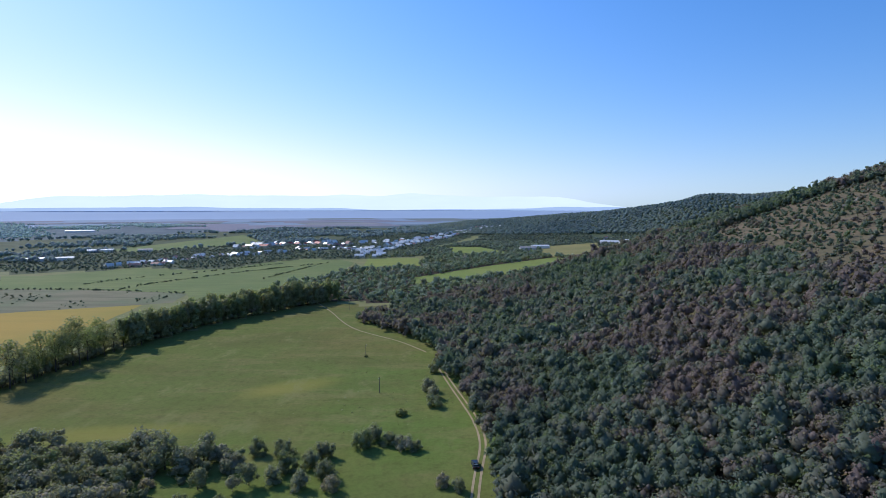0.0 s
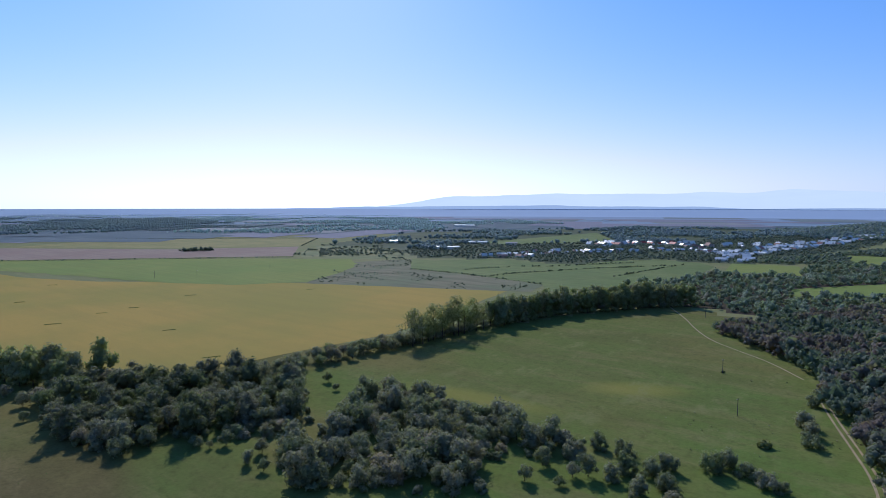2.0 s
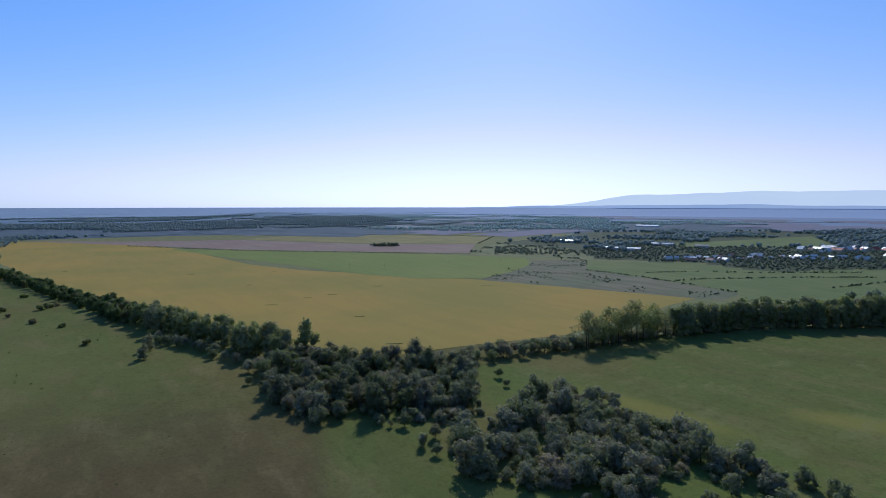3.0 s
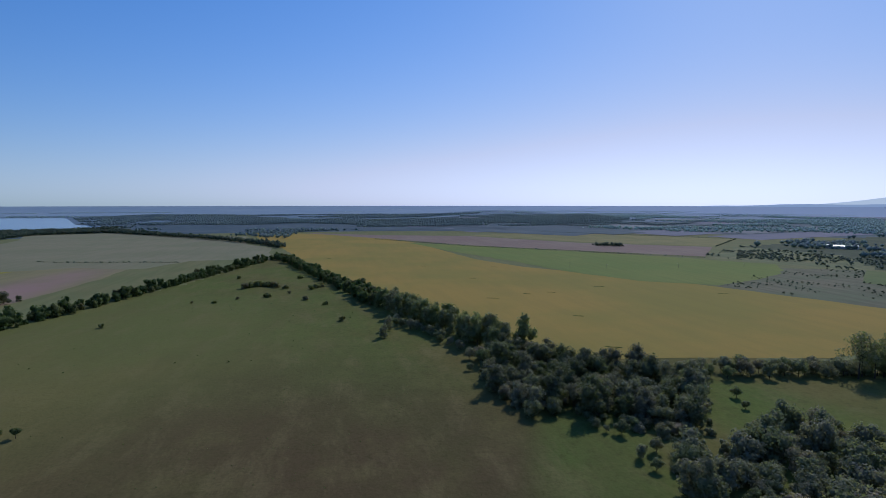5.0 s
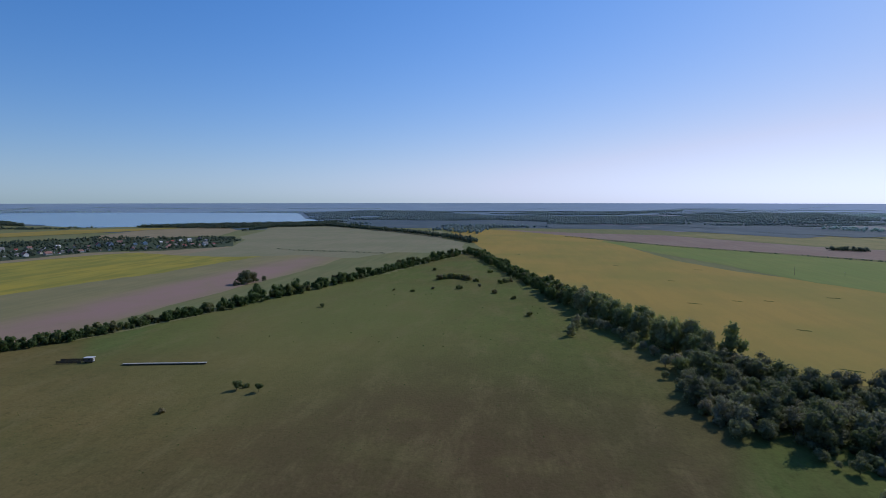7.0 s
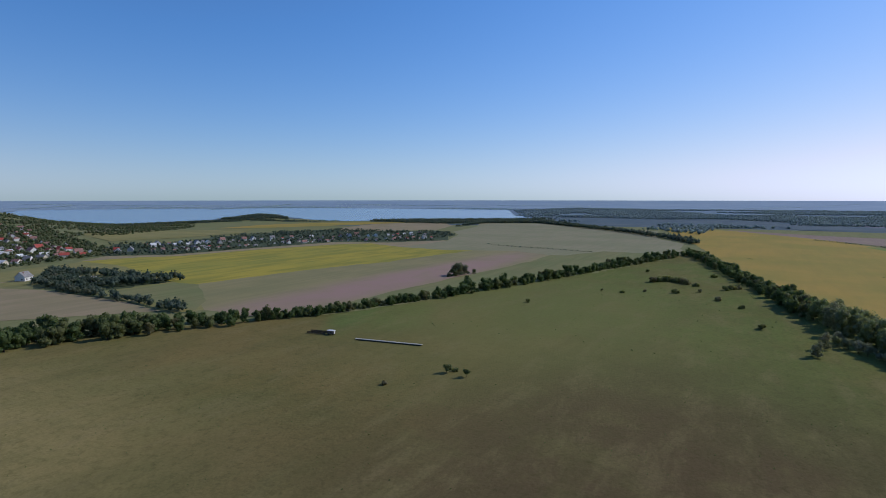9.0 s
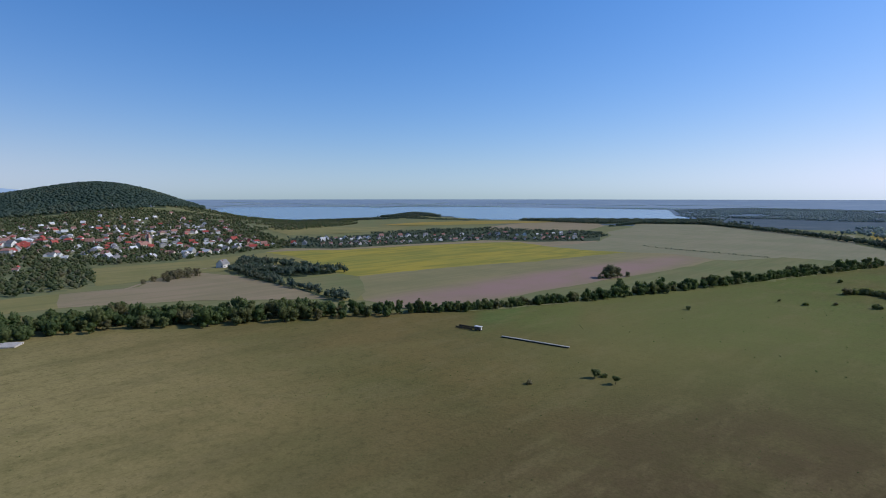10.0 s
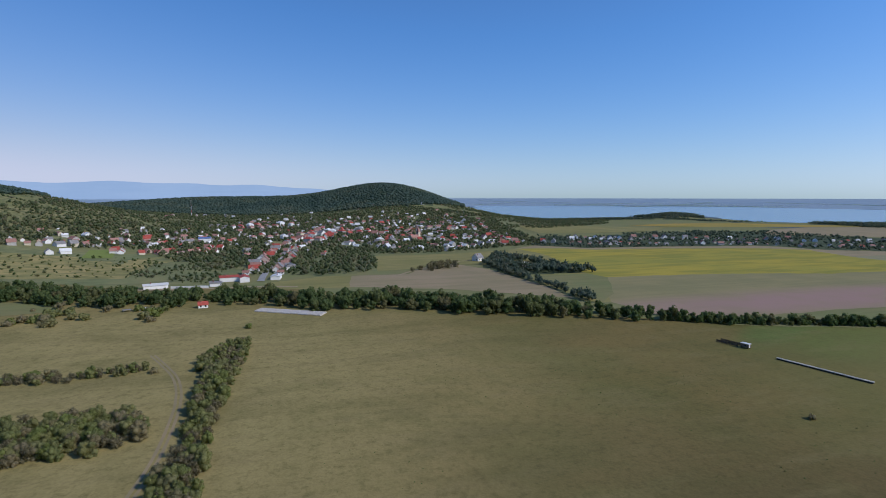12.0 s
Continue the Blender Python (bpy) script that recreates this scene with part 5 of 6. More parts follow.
for x, y, t in ((-24, 199, 6.0), (-36, 247, 6.0), (-64, 364, 6.5), (-527, 251, 7.0), (-521, 290, 4.5), (-506, 366, 4.5), (-498, 440, 4.5)):
    power_pole(x, y, t, 70)

for side in (-0.85, 0.85):
    ribbon("track", [(7 + side, 118), (9 + side, 135), (12 + side, 151), (11 + side, 168), (7 + side, 188), (1.5 + side, 214), (-3 + side, 240)], 0.65, DIRT, 0.05, "wheel rut of pale dirt along the forest edge")
ribbon("track", [(-93, 394), (-88, 383), (-74, 356), (-62, 326), (-50, 304), (-36, 290), (-22, 277), (-8, 255)], 0.75, DIRT, 0.06, "worn pale path over the meadow")
for side in (-0.8, 0.8):
    ribbon("track", [(37 + side, -104), (34 + side, -116), (32 + side, -129), (30 + side, -144), (29.5 + side, -164), (30 + side, -188), (34 + side, -212), (42 + side, -232), (48 + side, -246)], 0.9, BARE, 0.05, "faint wheel rut between the hedges")
ribbon("track", [(-70, -420), (-100, -432), (-130, -470), (-190, -520), (-205, -510)], 3.0, DIRT, 0.22, "pale path over the bare field")


def car(x, y, turn):
    ob = thing("car", "dark car parked on the dirt track", "car", at=pose(x, y, ground_z(x, y) + 0.06, 0, 0, turn))
    bm = box(bmesh.new(), 0, 0, 0.32, 1.75, 4.2, 0.62, 0.16)
    part("body", bm, PAINT, ob)
    bm = box(bmesh.new(), 0, -0.25, 0.92, 1.5, 2.3, 0.52, 0.14)
    for v in bm.verts:
        if v.co.z > 1.2:
            v.co.x *= 0.82
            v.co.y = -0.25 + (v.co.y + 0.25) * 0.76
    part("cabin", bm, GLASS, ob, "tinted glass")
    part("roof", box(bmesh.new(), 0, -0.25, 1.425, 1.16, 1.6, 0.05, 0.02), PAINT, ob)
    for sx in (-0.82, 0.82):
        for sy in (-1.3, 1.3):
            wheel = part("wheel", rod(bmesh.new(), (sx - 0.1, sy, 0.32), (sx + 0.1, sy, 0.32), 0.32, None, 16), RUBBER, ob)
            part("rim", rod(bmesh.new(), (sx - 0.11, sy, 0.32), (sx + 0.11, sy, 0.32), 0.18, None, 12), STEEL, wheel)
        part("headlight", box(bmesh.new(), sx * 0.75, 2.07, 0.62, 0.34, 0.08, 0.16, 0.02), GLASS, ob)
        part("tail_light", box(bmesh.new(), sx * 0.8, -2.08, 0.66, 0.26, 0.06, 0.18, 0.02), ROOFS[0], ob, "red lens")
    # the sky's reflection in the pane is put in as a pale colour
    part("rear_window", box(bmesh.new(), 0, -1.3, 0.98, 1.1, 0.06, 0.36, 0.02), CONCRETE, ob, "window coloured pale for the sky's reflection")


car(8.6, 138.5, 4)


def trough(x0, y0, x1, y1):
    long = math.hypot(x1 - x0, y1 - y0)
    ob = thing("feed_trough", "long pale concrete feeding trough on short legs in the pasture", "trough", at=pose((x0 + x1) / 2, (y0 + y1) / 2, 0, 0, 0, math.degrees(math.atan2(y1 - y0, x1 - x0))))
    n = 11
    for k in range(n):
        c = (k + 0.5) * long / n - long / 2
        bm = box(bmesh.new(), c, 0, 0.5, long / n - 0.05, 1.3, 0.1, 0.02)
        box(bm, c, 0.52, 0.6, long / n - 0.05, 0.26, 0.08, 0.02)
        box(bm, c, -0.52, 0.6, long / n - 0.05, 0.26, 0.12, 0.02)
        part("trough_section", bm, TROUGH, ob)
        # long dark base: carries the trough and stands in for the shade below
        part("leg", box(bmesh.new(), c, 0, -0.05, long / n - 0.5, 1.1, 0.55, 0.02), BARK, ob, "supporting base, dark for the shade below the trough")


trough(-197, -161, -203.5, -127.5)


def shepherd_hut(x, y, turn):
    ob = thing("shepherd_hut", "small dark shepherd's trailer hut with a pale tin roof", "hut", at=pose(x, y, 0, 0, 0, turn) @ Matrix.Diagonal((0.85, 0.85, 0.8, 1)))
    part("body", box(bmesh.new(), 0, 0, 0.6, 4.2, 2.2, 1.9, 0.04), WOOD_GREY, ob)
    bm = box(bmesh.new(), 0, 0, 2.5, 4.6, 2.6, 0.3, 0.05)
    part("roof", bm, ROOFS[3], ob, "pale tin roof")
    part("door", box(bmesh.new(), 2.12, 0, 0.65, 0.08, 0.8, 1.7, 0.01), WALLS[0], ob, "white door")
    part("window", box(bmesh.new(), 0.3, 1.12, 1.4, 0.8, 0.06, 0.6, 0.01), GLASS, ob)
    part("window", box(bmesh.new(), 0.3, -1.12, 1.4, 0.8, 0.06, 0.6, 0.01), GLASS, ob)
    for sx in (-1.4, 1.4):
        for sy in (-0.9, 0.9):
            part("wheel", rod(bmesh.new(), (sx, sy - 0.1, 0.32), (sx, sy + 0.1, 0.32), 0.35, None, 14), RUBBER, ob)
    part("drawbar", rod(bmesh.new(), (-2.1, 0, 0.55), (-3.2, 0, 0.4), 0.05), STEEL, ob)


def sheep_pen(x, y, turn):
    ob = thing("sheep_pen", "low pen of dark wooden rails beside the hut", "pen", at=pose(x, y, 0, 0, 0, turn))
    for k in range(9):
        for w in (-1.6, 1.6):
            part("post", box(bmesh.new(), -5 + k * 1.25, w, -0.1, 0.16, 0.16, 1.4, 0.01), BARK, ob)
    for w in (-1.6, 1.6):
        for z in (0.15, 0.42, 0.69, 0.96):
            part("rail", box(bmesh.new(), 0, w, z, 10.2, 0.06, 0.22, 0.01), BARK, ob)


shepherd_hut(-198.6, -177.6, 101)
sheep_pen(-197.2, -185.2, 101)


def caravan(x, y, turn):
    ob = thing("caravan", "small white caravan parked against the hedge", "caravan", at=pose(x, y, 0, 0, 0, turn))
    part("body", box(bmesh.new(), 0, 0, 0.5, 4.4, 2.1, 2.0, 0.25), WALLS[0], ob)
    part("window", box(bmesh.new(), 0.6, -1.06, 1.3, 1.2, 0.04, 0.6, 0.01), GLASS, ob)
    part("door", box(bmesh.new(), -1.2, -1.06, 0.6, 0.7, 0.04, 1.7, 0.01), CONCRETE, ob)
    for w in (-1.0, 1.0):
        part("wheel", rod(bmesh.new(), (0, w - 0.1, 0.32), (0, w + 0.1, 0.32), 0.33, None, 14), RUBBER, ob)


def hay_rack(x, y, turn):
    ob = thing("hay_rack", "roofed wooden hay rack for animals on the pasture", "rack", at=pose(x, y, 0, 0, 0, turn))
    for sx in (-1.8, 1.8):
        for sy in (-1.1, 1.1):
            part("post", box(bmesh.new(), sx, sy, -0.2, 0.16, 0.16, 2.4, 0.01), WOOD_GREY, ob)
    part("roof", box(bmesh.new(), 0, 0, 2.2, 4.4, 3.0, 0.16, 0.03), ROOFS[2], ob)
    part("manger", box(bmesh.new(), 0, 0, 0.4, 3.4, 0.9, 0.6, 0.04), WOOD_GREY, ob)


caravan(70, -345, 25)
hay_rack(78, -343, 20)


def wrapped_bale(x, y, turn):
    bm = bmesh.new()
    bmesh.ops.create_cone(bm, cap_ends=True, segments=16, radius1=0.62, radius2=0.62, depth=1.25, matrix=pose(0, 0, 0.6, 90, 0, 0))
    bmesh.ops.bevel(bm, geom=[e for e in bm.edges if len(e.link_faces) == 2 and e.calc_face_angle() > 1.2], offset=0.12, segments=2, affect="EDGES", profile=0.6)
    ob = tagged(part("wrapped_bale", bm, WRAP), "round silage bale wrapped in pale plastic film", "bale", "row of wrapped bales")
    ob.matrix_basis = pose(x, y, 0, 0, 0, turn)
    return ob


bale = wrapped_bale(8, -324, 56)
for k in range(1, 210):
    u, w = (k % 35) / 34, k // 35
    copy_thing(bale, pose(8 - 34 * u - 0.7 * w + rng.uniform(-0.1, 0.1), -324 + 22.5 * u - 1.12 * w + rng.uniform(-0.1, 0.1), 0, 0, 0, 56 + rng.uniform(-3, 3)))


# ---- houses ----
def house_parts(ob, long, deep, eaves, ridge, wall, roof, near, hip=0.0):
    bm = bmesh.new()
    a, b = long / 2, deep / 2
    low = [bm.verts.new((x, y, -1.2)) for x, y in ((-a, -b), (a, -b), (a, b), (-a, b))]
    top = [bm.verts.new((x, y, eaves)) for x, y in ((-a, -b), (a, -b), (a, b), (-a, b))]
    tip = [bm.verts.new((s * (a - hip), 0, ridge)) for s in (-1, 1)]
    for k in range(4):
        bm.faces.new((low[k], low[(k + 1) % 4], top[(k + 1) % 4], top[k]))
    bm.faces.new((top[1], top[2], tip[1]))
    bm.faces.new((top[3], top[0], tip[0]))
    bm.faces.new((top[0], top[1], tip[1], tip[0]))
    bm.faces.new((top[2], top[3], tip[0], tip[1]))
    bmesh.ops.recalc_face_normals(bm, faces=bm.faces)
    part("wall", bm, wall, ob)
    bm, o = bmesh.new(), 0.45
    drop = (ridge - eaves) * o / b
    for lift in (0.05, 0.27):
        e = [bm.verts.new((x, y, eaves - drop + lift)) for x, y in ((-a - o, -b - o), (a + o, -b - o), (a + o, b + o), (-a - o, b + o))]
        r = [bm.verts.new((s * (a + o - hip), 0, ridge + lift)) for s in (-1, 1)]
        bm.faces.new((e[0], e[1], r[1], r[0]))
        bm.faces.new((e[2], e[3], r[0], r[1]))
        if hip:
            bm.faces.new((e[1], e[2], r[1]))
            bm.faces.new((e[3], e[0], r[0]))
    bm.verts.ensure_lookup_table()
    v = bm.verts
    ring = [(0, 1), (1, 5), (5, 2), (2, 3), (3, 4), (4, 0)] if not hip else [(0, 1), (1, 2), (2, 3), (3, 0)]
    for p, q in ring:
        bm.faces.new((v[p], v[q], v[q + 6], v[p + 6]))
    bmesh.ops.recalc_face_normals(bm, faces=bm.faces)
    top = part("roof", bm, roof, ob)
    part("chimney", box(bmesh.new(), a * 0.4, b * 0.3, ridge - (ridge - eaves) * 0.45, 0.6, 0.6, 1.9, 0.03), ROOFS[1], top, "brick chimney")
    if near:
        for s in (-1, 1):
            for k in range(max(2, int(long / 3.2))):
                c = (k + 0.5) * long / max(2, int(long / 3.2)) - a
                part("window", box(bmesh.new(), c, s * (b + 0.005), 0.9, 1.2, 0.08, 1.3, 0.01), GLASS, ob)
            part("window", box(bmesh.new(), s * (a + 0.005), deep * 0.22, 0.9, 0.08, 1.1, 1.3, 0.01), GLASS, ob)
        part("door", box(bmesh.new(), -a - 0.005, -deep * 0.2, -0.1, 0.1, 1.0, 2.1, 0.01), WOOD_GREY, ob)


WORDS_W, WORDS_R = ("white", "cream", "grey", "pinkish"), ("red tiled", "brown tiled", "grey", "pale sheet-metal", "blue")
MODELS = {}


def model(w, r, shape, near):
    """The first house of a kind; its copies share the meshes."""
    long, deep, eaves, ridge, hip = ((11, 8, 3.2, 6.2, 0), (9, 8, 3.6, 7.4, 0), (16, 7.5, 3.0, 5.6, 0), (10, 9.5, 5.6, 8.2, 3.2), (7, 5.5, 2.6, 4.8, 0))[shape]
    return long, deep, eaves, ridge, hip


def place_house(x, y, turn, w, r, shape, near, group, scale=1.0):
    key = (w, r, shape, near)
    m = pose(x, y, ground_z(x, y), 0, 0, turn) @ Matrix.Diagonal((scale, scale, scale, 1))
    if key in MODELS:
        ob = copy_thing(MODELS[key], m)
        ob["group"] = group
        return
    size = ("low house", "steep-roofed house", "long farmhouse", "two-storey house", "small cottage")[shape]
    long, deep, eaves, ridge, hip = model(*key)
    ob = thing(("house", "steep_roofed_house", "farmhouse", "villa", "cottage")[shape], f"{WORDS_W[w]} rendered {size} with a {WORDS_R[r]} roof among trees", "house", group)
    house_parts(ob, long, deep, eaves, ridge, WALLS[w], ROOFS[r], near, hip)
    ob.matrix_basis = m
    MODELS[key] = ob


def street(rng, line, step, off, near, group, roofs, walls, shapes, both=True, keep=0.9, scale=1.0):
    for x, y, a in along(line, step):
        for s in ((-1, 1) if both else (1,)):
            if rng.uniform() > keep:
                continue
            d = off * rng.uniform(0.85, 1.35) * s
            place_house(x - math.sin(a) * d + rng.uniform(-2, 2), y + math.cos(a) * d + rng.uniform(-2, 2), math.degrees(a) + rng.choice([0, 90]) + rng.uniform(-6, 6),
                        int(rng.choice(walls)), int(rng.choice(roofs)), int(rng.choice(shapes)), near, group, scale * rng.uniform(0.75, 1.05))


rng = np.random.default_rng(77)
NEAR_VILLAGE, FAR_VILLAGE, COTTAGES = "houses of the near village", "houses of the far village", "cottages by the fields"
MIX, RED, PALE = [0, 1, 1, 2, 2, 3, 3], [0, 0, 1, 1, 1, 2, 3], [3, 3, 3, 3, 3, 1]
street(rng, [(3, -474), (-4, -528), (-16, -610), (-25, -692), (-46, -760)], 12, 11, True, NEAR_VILLAGE, [0, 1, 1, 1, 2], [0, 0, 1, 1, 3], [0, 1, 1, 4], True, 0.95, 0.95)
street(rng, [(-46, -760), (-71, -798), (-110, -960)], 15, 12, False, NEAR_VILLAGE, RED, [0, 0, 1, 2], [0, 1, 3])
street(rng, [(235, -620), (203, -633), (186, -650), (155, -677), (126, -700), (94, -729), (40, -760)], 12, 9, False, NEAR_VILLAGE, [1, 1, 2, 0], [0, 0, 1, 2], [0, 1, 4], True, 0.9, 0.8)
street(rng, [(146, -612), (122, -614), (101, -626), (72, -639), (52, -691)], 8.5, 5, False, NEAR_VILLAGE, [0, 0, 1, 1], [0, 1, 3], [0, 1], True, 0.85, 0.8)
street(rng, [(190, -580), (165, -590)], 11, 4, False, NEAR_VILLAGE, [2, 3], [0, 0, 2], [0, 4], False)
street(rng, [(43, -931), (-10, -980), (-49, -1011)], 18, 11, False, NEAR_VILLAGE, RED, [0, 0, 3], [0, 3])
street(rng, [(-76, -868), (-120, -890), (-200, -850), (-290, -831)], 18, 14, False, NEAR_VILLAGE, RED, [0, 0, 1, 3], [0, 1, 3])
street(rng, [(-149, -668), (-190, -632), (-240, -660), (-300, -690), (-351, -680)], 16, 11, False, NEAR_VILLAGE, MIX, [0, 0, 1, 2], [0, 1, 4])
street(rng, [(-150, -760), (-230, -770), (-310, -760), (-370, -760)], 20, 15, False, NEAR_VILLAGE, [0, 0, 1, 2, 3], [0, 0, 1, 2], [0, 1, 3])
street(rng, [(-210, -900), (-321, -920), (-400, -900)], 20, 15, False, NEAR_VILLAGE, RED, [0, 0, 1], [0, 1, 3])
street(rng, [(-375, -680), (-440, -640), (-540, -615), (-650, -575), (-700, -510), (-790, -470)], 13, 9, False, COTTAGES, [0, 1, 2, 2, 1], [0, 0, 2, 1], [1, 4, 4, 0], True, 0.85, 0.78)
street(rng, [(-440, -720), (-560, -690), (-700, -640), (-790, -560), (-860, -520)], 16, 12, False, COTTAGES, MIX, [0, 0, 2], [1, 4, 4], True, 0.85, 0.85)
street(rng, [(-390, 623), (-357, 647), (-346, 694), (-346, 758), (-306, 758), (-274, 804), (-252, 844), (-210, 890), (-158, 915), (-109, 834)], 12, 11, False, FAR_VILLAGE, PALE, [0, 0, 2, 3], [0, 2, 1], True, 0.85, 0.85)
street(rng, [(-122, 835), (-84, 953), (-50, 1076), (22, 1315), (99, 1433), (162, 1457)], 15, 13, False, FAR_VILLAGE, PALE, [0, 0, 1], [0, 2, 1], True, 0.9, 1.1)
street(rng, [(-335, 900), (-309, 968), (-276, 996), (-242, 1028), (-170, 960)], 17, 13, False, FAR_VILLAGE, [3, 3, 1, 0], [0, 2, 1], [0, 1, 2], True, 0.9, 1.1)
street(rng, [(-109, 834), (-104, 780), (-106, 740)], 15, 10, False, FAR_VILLAGE, PALE, [0, 0, 2], [0, 2])
street(rng, [(-200, 980), (-120, 1050), (-60, 1160)], 24, 14, False, FAR_VILLAGE, PALE, [0, 2, 1], [0, 1], True, 0.8, 1.1)
street(rng, [(-100, -700), (-150, -760), (-180, -850)], 18, 14, False, NEAR_VILLAGE, MIX, [0, 0, 1, 2], [0, 1, 4])
street(rng, [(20, -800), (-60, -830), (-150, -920)], 20, 14, False, NEAR_VILLAGE, RED, [0, 0, 1, 2], [0, 1, 3])
street(rng, [(-260, -860), (-330, -960), (-380, -1050)], 22, 15, False, NEAR_VILLAGE, MIX, [0, 0, 1, 2], [0, 1, 4])
street(rng, [(220, -660), (150, -720), (60, -780)], 22, 12, False, NEAR_VILLAGE, MIX, [0, 0, 1, 2], [0, 4])
street(rng, [(-70, -960), (-160, -1020), (-260, -1040)], 24, 15, False, NEAR_VILLAGE, MIX, [0, 0, 2], [0, 4, 1])
VILLAGE = [(10, -560), (60, -640), (240, -640), (250, -700), (120, -860), (20, -1100), (-300, -1180), (-440, -1080), (-400, -880), (-360, -690), (-190, -640), (-110, -660), (-60, -600)]
for x, y in zip(*scatter(rng, VILLAGE, 30)):
    place_house(x, y, rng.choice([20, 65, 110, 155]) + rng.uniform(-10, 10), int(rng.choice([0, 0, 0, 1, 2])), int(rng.choice([0, 1, 1, 2, 2, 3, 3])), int(rng.choice([0, 1, 4, 4])), False, NEAR_VILLAGE, rng.uniform(0.6, 0.9))
for k in range(46):
    x, y = rng.uniform(-470, 200), rng.uniform(-1330, -1050)
    place_house(x, y, rng.uniform(0, 180), int(rng.choice([0, 0, 1])), int(rng.choice([0, 1, 2, 3])), 4, False, "vineyard cottages on the slope")
for k in range(10):
    place_house(rng.uniform(330, 760), rng.uniform(1060, 1250), rng.uniform(0, 180), 0, int(rng.choice([1, 2, 3])), 4, False, "vineyard cottages on the ridge", 1.2)
place_house(38, -344, 8, 0, 0, 4, True, COTTAGES, 0.8)
place_house(-207, -514, 30, 0, 2, 1, True, COTTAGES, 1.0)


def shed(x, y, turn, long, deep, tall, roof, text):
    ob = thing("shed", text, "shed", "long sheds", at=pose(x, y, ground_z(x, y), 0, 0, turn))
    house_parts(ob, long, deep, tall, tall + deep * 0.16, WALLS[0], roof, False)


for x, y, a, l, d, r in ((316, 1022, -10, 34, 13, 3), (372, 1036, -8, 40, 13, 3), (405, 1075, -10, 34, 13, 3), (338, 985, 5, 30, 12, 2), (165, 915, 10, 30, 12, 3), (139, 880, 0, 26, 12, 2),
                         (-520, 690, 35, 26, 8, 3), (-497, 700, 35, 26, 8, 3), (-528, 828, 30, 34, 9, 3), (-668, 760, 30, 40, 9, 3), (-464, 838, 30, 20, 9, 2), (76, -419, 15, 15.5, 6, 3),
                         (37, -421, 8, 8, 6, 2), (-6, -446, 80, 12, 7, 3), (-1010, 1500, 20, 70, 14, 3)):
    shed(x, y, a, l, d, 2.6 if l < 20 else 4.0, ROOFS[r], "long low farm shed with a light metal roof" if r == 3 else "long low shed with a grey roof")
shed(29, -443, 8, 14, 7, 3.4, ROOFS[0], "single-storey farm building with a bright red roof")
shed(18, -439, 98, 11, 7, 3.6, ROOFS[0], "gabled wing of the farm with a red tiled roof")
shed(74, -736, 10, 14, 10, 5.5, ROOFS[4], "two-storey house with a bright blue roof")


def hall(x, y):
    ob = thing("sports_hall", "pale hall with a rounded light grey roof", "hall", at=pose(x, y, ground_z(x, y), 0, 0, 10) @ Matrix.Diagonal((0.6, 0.6, 0.6, 1)))
    part("wall", box(bmesh.new(), 0, 0, -1, 18, 14, 5.5, 0.05), WALLS[0], ob)
    bm = bmesh.new()
    bmesh.ops.create_cone(bm, cap_ends=True, segments=32, radius1=9.2, radius2=9.2, depth=14.6, matrix=pose(0, 0, 0, 90, 0, 0))
    bmesh.ops.bisect_plane(bm, geom=bm.verts[:] + bm.edges[:] + bm.faces[:], plane_co=(0, 0, 0), plane_no=(0, 0, 1), clear_inner=True)
    bmesh.ops.scale(bm, vec=(1, 1, 0.42), verts=bm.verts)
    bmesh.ops.translate(bm, vec=(0, 0, 4.5), verts=bm.verts)
    part("roof", bm, ROOFS[2], ob)


hall(-20, -500)


def church(x, y, tall, wall):
    ob = thing("church", "village church with a pointed tower and red roof", "church", "churches", at=pose(x, y, ground_z(x, y), 0, 0, 30))
    house_parts(ob, 15, 8, 5, 8.5, wall, ROOFS[1], False)
    part("tower", box(bmesh.new(), -9, 0, -1, 4.4, 4.4, tall * 0.62 + 1, 0.05), wall, ob)
    bm = bmesh.new()
    bmesh.ops.create_cone(bm, cap_ends=True, segments=4, radius1=3.4, radius2=0.05, depth=tall * 0.38, matrix=pose(-9, 0, tall * 0.81, 0, 0, 45))
    part("spire", bm, ROOFS[1], ob)
    for a in (-1, 1):
        part("louvre", box(bmesh.new(), -9 + a * 2.22, 0, tall * 0.5, 0.1, 1.4, 2.4, 0.01), GLASS, ob)


church(-205, -756, 20, WALLS[1])


def mast(x, y):
    ob = thing("radio_mast", "slim red and white radio mast on the slope", "mast", at=pose(x, y, ground_z(x, y)))
    for k in range(5):
        part("section", rod(bmesh.new(), (0, 0, k * 7 - 0.5), (0, 0, k * 7 + 7), 0.7 - 0.1 * k, 0.6 - 0.1 * k), (WALLS[0], ROOFS[0])[k % 2], ob)


mast(153, -1300)
ribbon("road", [(6, -436), (3, -474), (-4, -528), (-16, -610), (-25, -692), (-46, -760), (-71, -798)], 5.5, ASPHALT, 0.35, "grey village street between the houses", "road")
ribbon("road", [(120, -418), (79, -412), (40, -410), (10, -412), (-20, -404)], 5, DIRT, 0.2, "pale gravel road behind the hedge", "road")


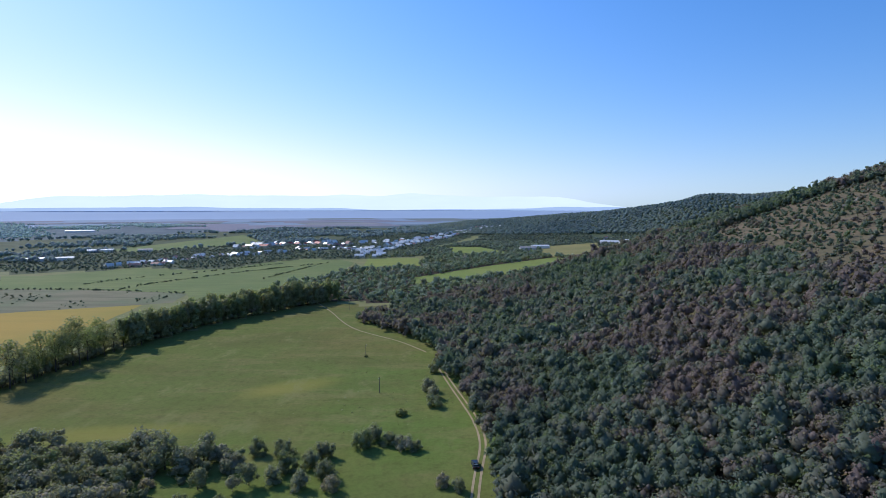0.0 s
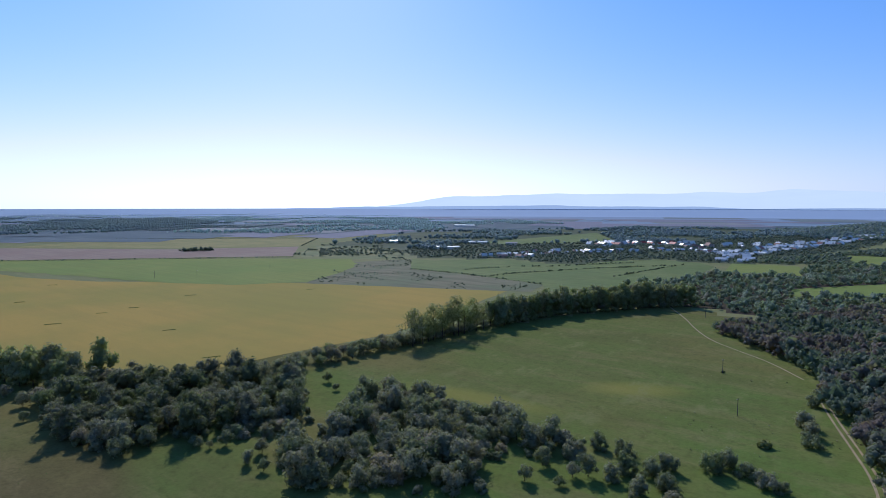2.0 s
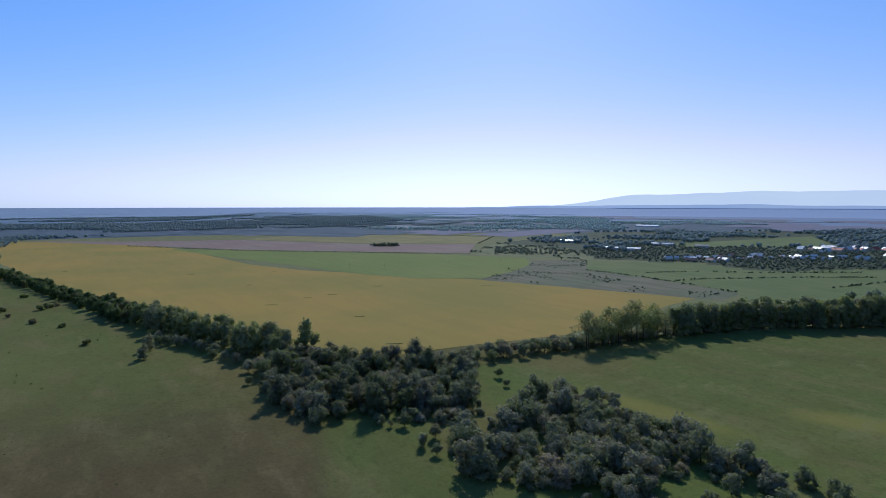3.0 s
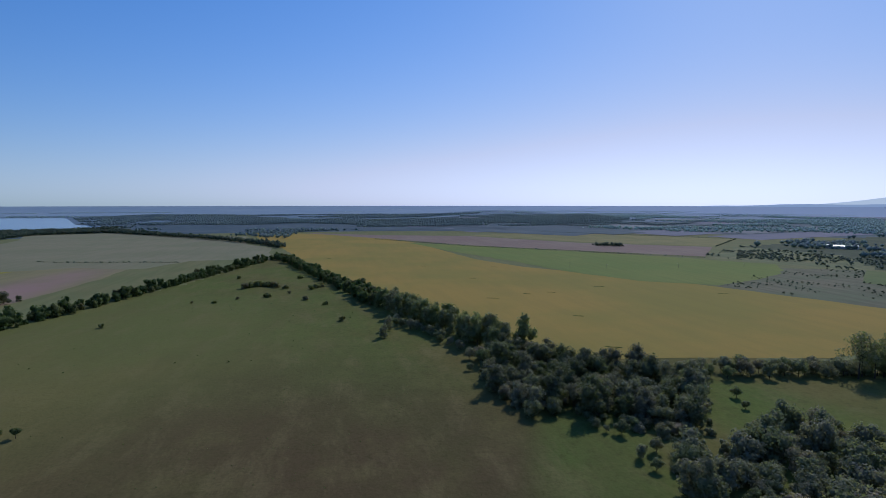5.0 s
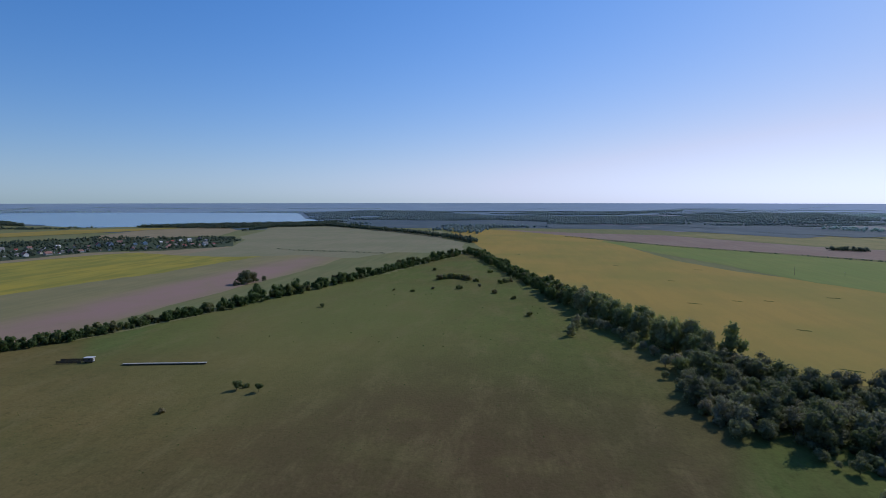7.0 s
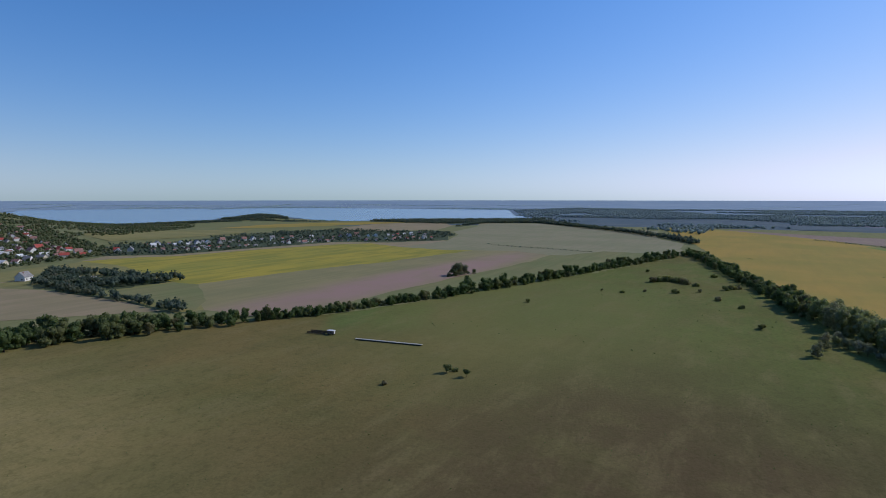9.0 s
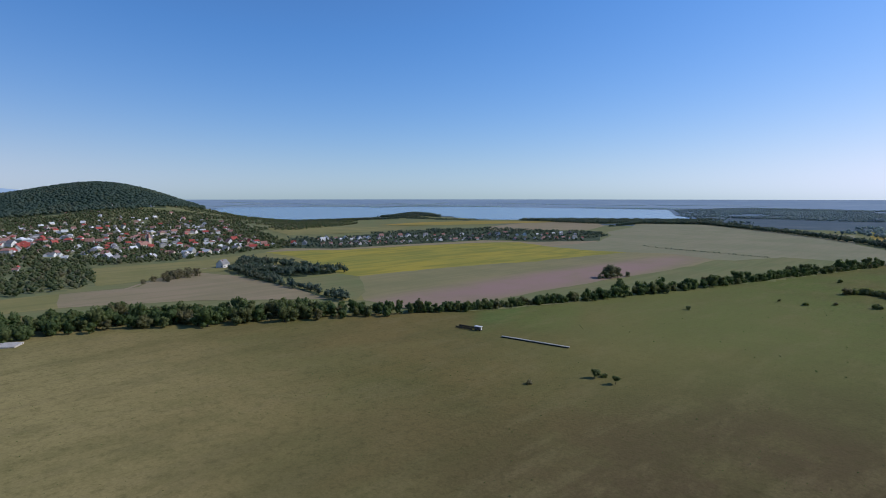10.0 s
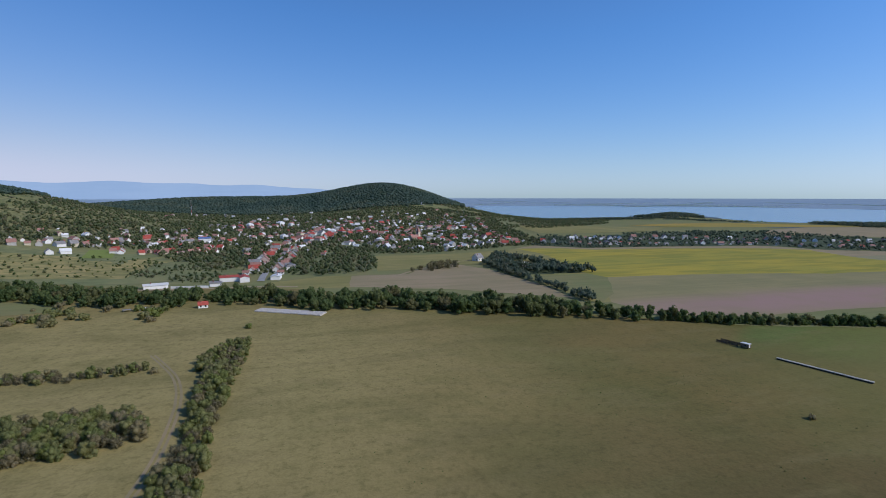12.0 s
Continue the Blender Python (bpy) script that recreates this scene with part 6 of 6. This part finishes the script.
def rock(rng, x, y, s):
    bm = bmesh.new()
    bmesh.ops.create_icosphere(bm, subdivisions=2, radius=1.0)
    for v in bm.verts:
        v.co *= 1 + 0.45 * noise.noise(v.co * 1.3 + Vector((x, y, 0)))
        v.co.x, v.co.y, v.co.z = v.co.x * s, v.co.y * s * 0.8, v.co.z * s * 0.75
    ob = tagged(part("rock", bm, ROCK), "pale weathered rock outcrop on the dry slope", "rock", "rock outcrops")
    ob.matrix_basis = pose(x, y, ground_z(x, y) + s * 0.1, rng.uniform(-20, 20), rng.uniform(-20, 20), rng.uniform(0, 360))


for k in range(34):
    rock(rng, rng.normal(258, 14), rng.normal(325, 22), rng.uniform(0.6, 2.4))


def boundary_wall(x0, y0, x1, y1, tall, text):
    long = math.hypot(x1 - x0, y1 - y0)
    ob = thing("boundary_wall", text, "wall", at=pose((x0 + x1) / 2, (y0 + y1) / 2, ground_z(x0, y0), 0, 0, math.degrees(math.atan2(y1 - y0, x1 - x0))))
    n = int(long / 3)
    for k in range(n):
        part("panel", box(bmesh.new(), (k + 0.5) * long / n - long / 2, 0, -0.2, long / n - 0.15, 0.14, tall, 0.02), CONCRETE, ob)
        part("post", box(bmesh.new(), k * long / n - long / 2, 0, -0.2, 0.22, 0.22, tall + 0.12, 0.02), CONCRETE, ob)


boundary_wall(66, -417, 41, -413, 1.7, "pale concrete panel wall along the gravel road")


def gravestone(x, y, turn):
    ob = thing("gravestone", "pale gravestone standing in the graveyard grass", "grave", "gravestones", at=pose(x, y, 0, 0, 0, turn))
    part("slab", box(bmesh.new(), 0, 0, -0.1, 1.0, 2.0, 0.45, 0.04), CONCRETE, ob)
    part("headstone", box(bmesh.new(), 0, 0.9, 0.3, 0.9, 0.25, 1.1, 0.06), ROOFS[3], ob)
    return ob


grave = gravestone(-232, -456, 20)
for k in range(1, 48):
    u, w = k % 4, k // 4
    copy_thing(grave, pose(-232 - u * 4 - 0.12 * w + rng.uniform(-0.4, 0.4), -456 - w * 3.2 + rng.uniform(-0.4, 0.4), 0, 0, 0, 20 + rng.uniform(-5, 5)))
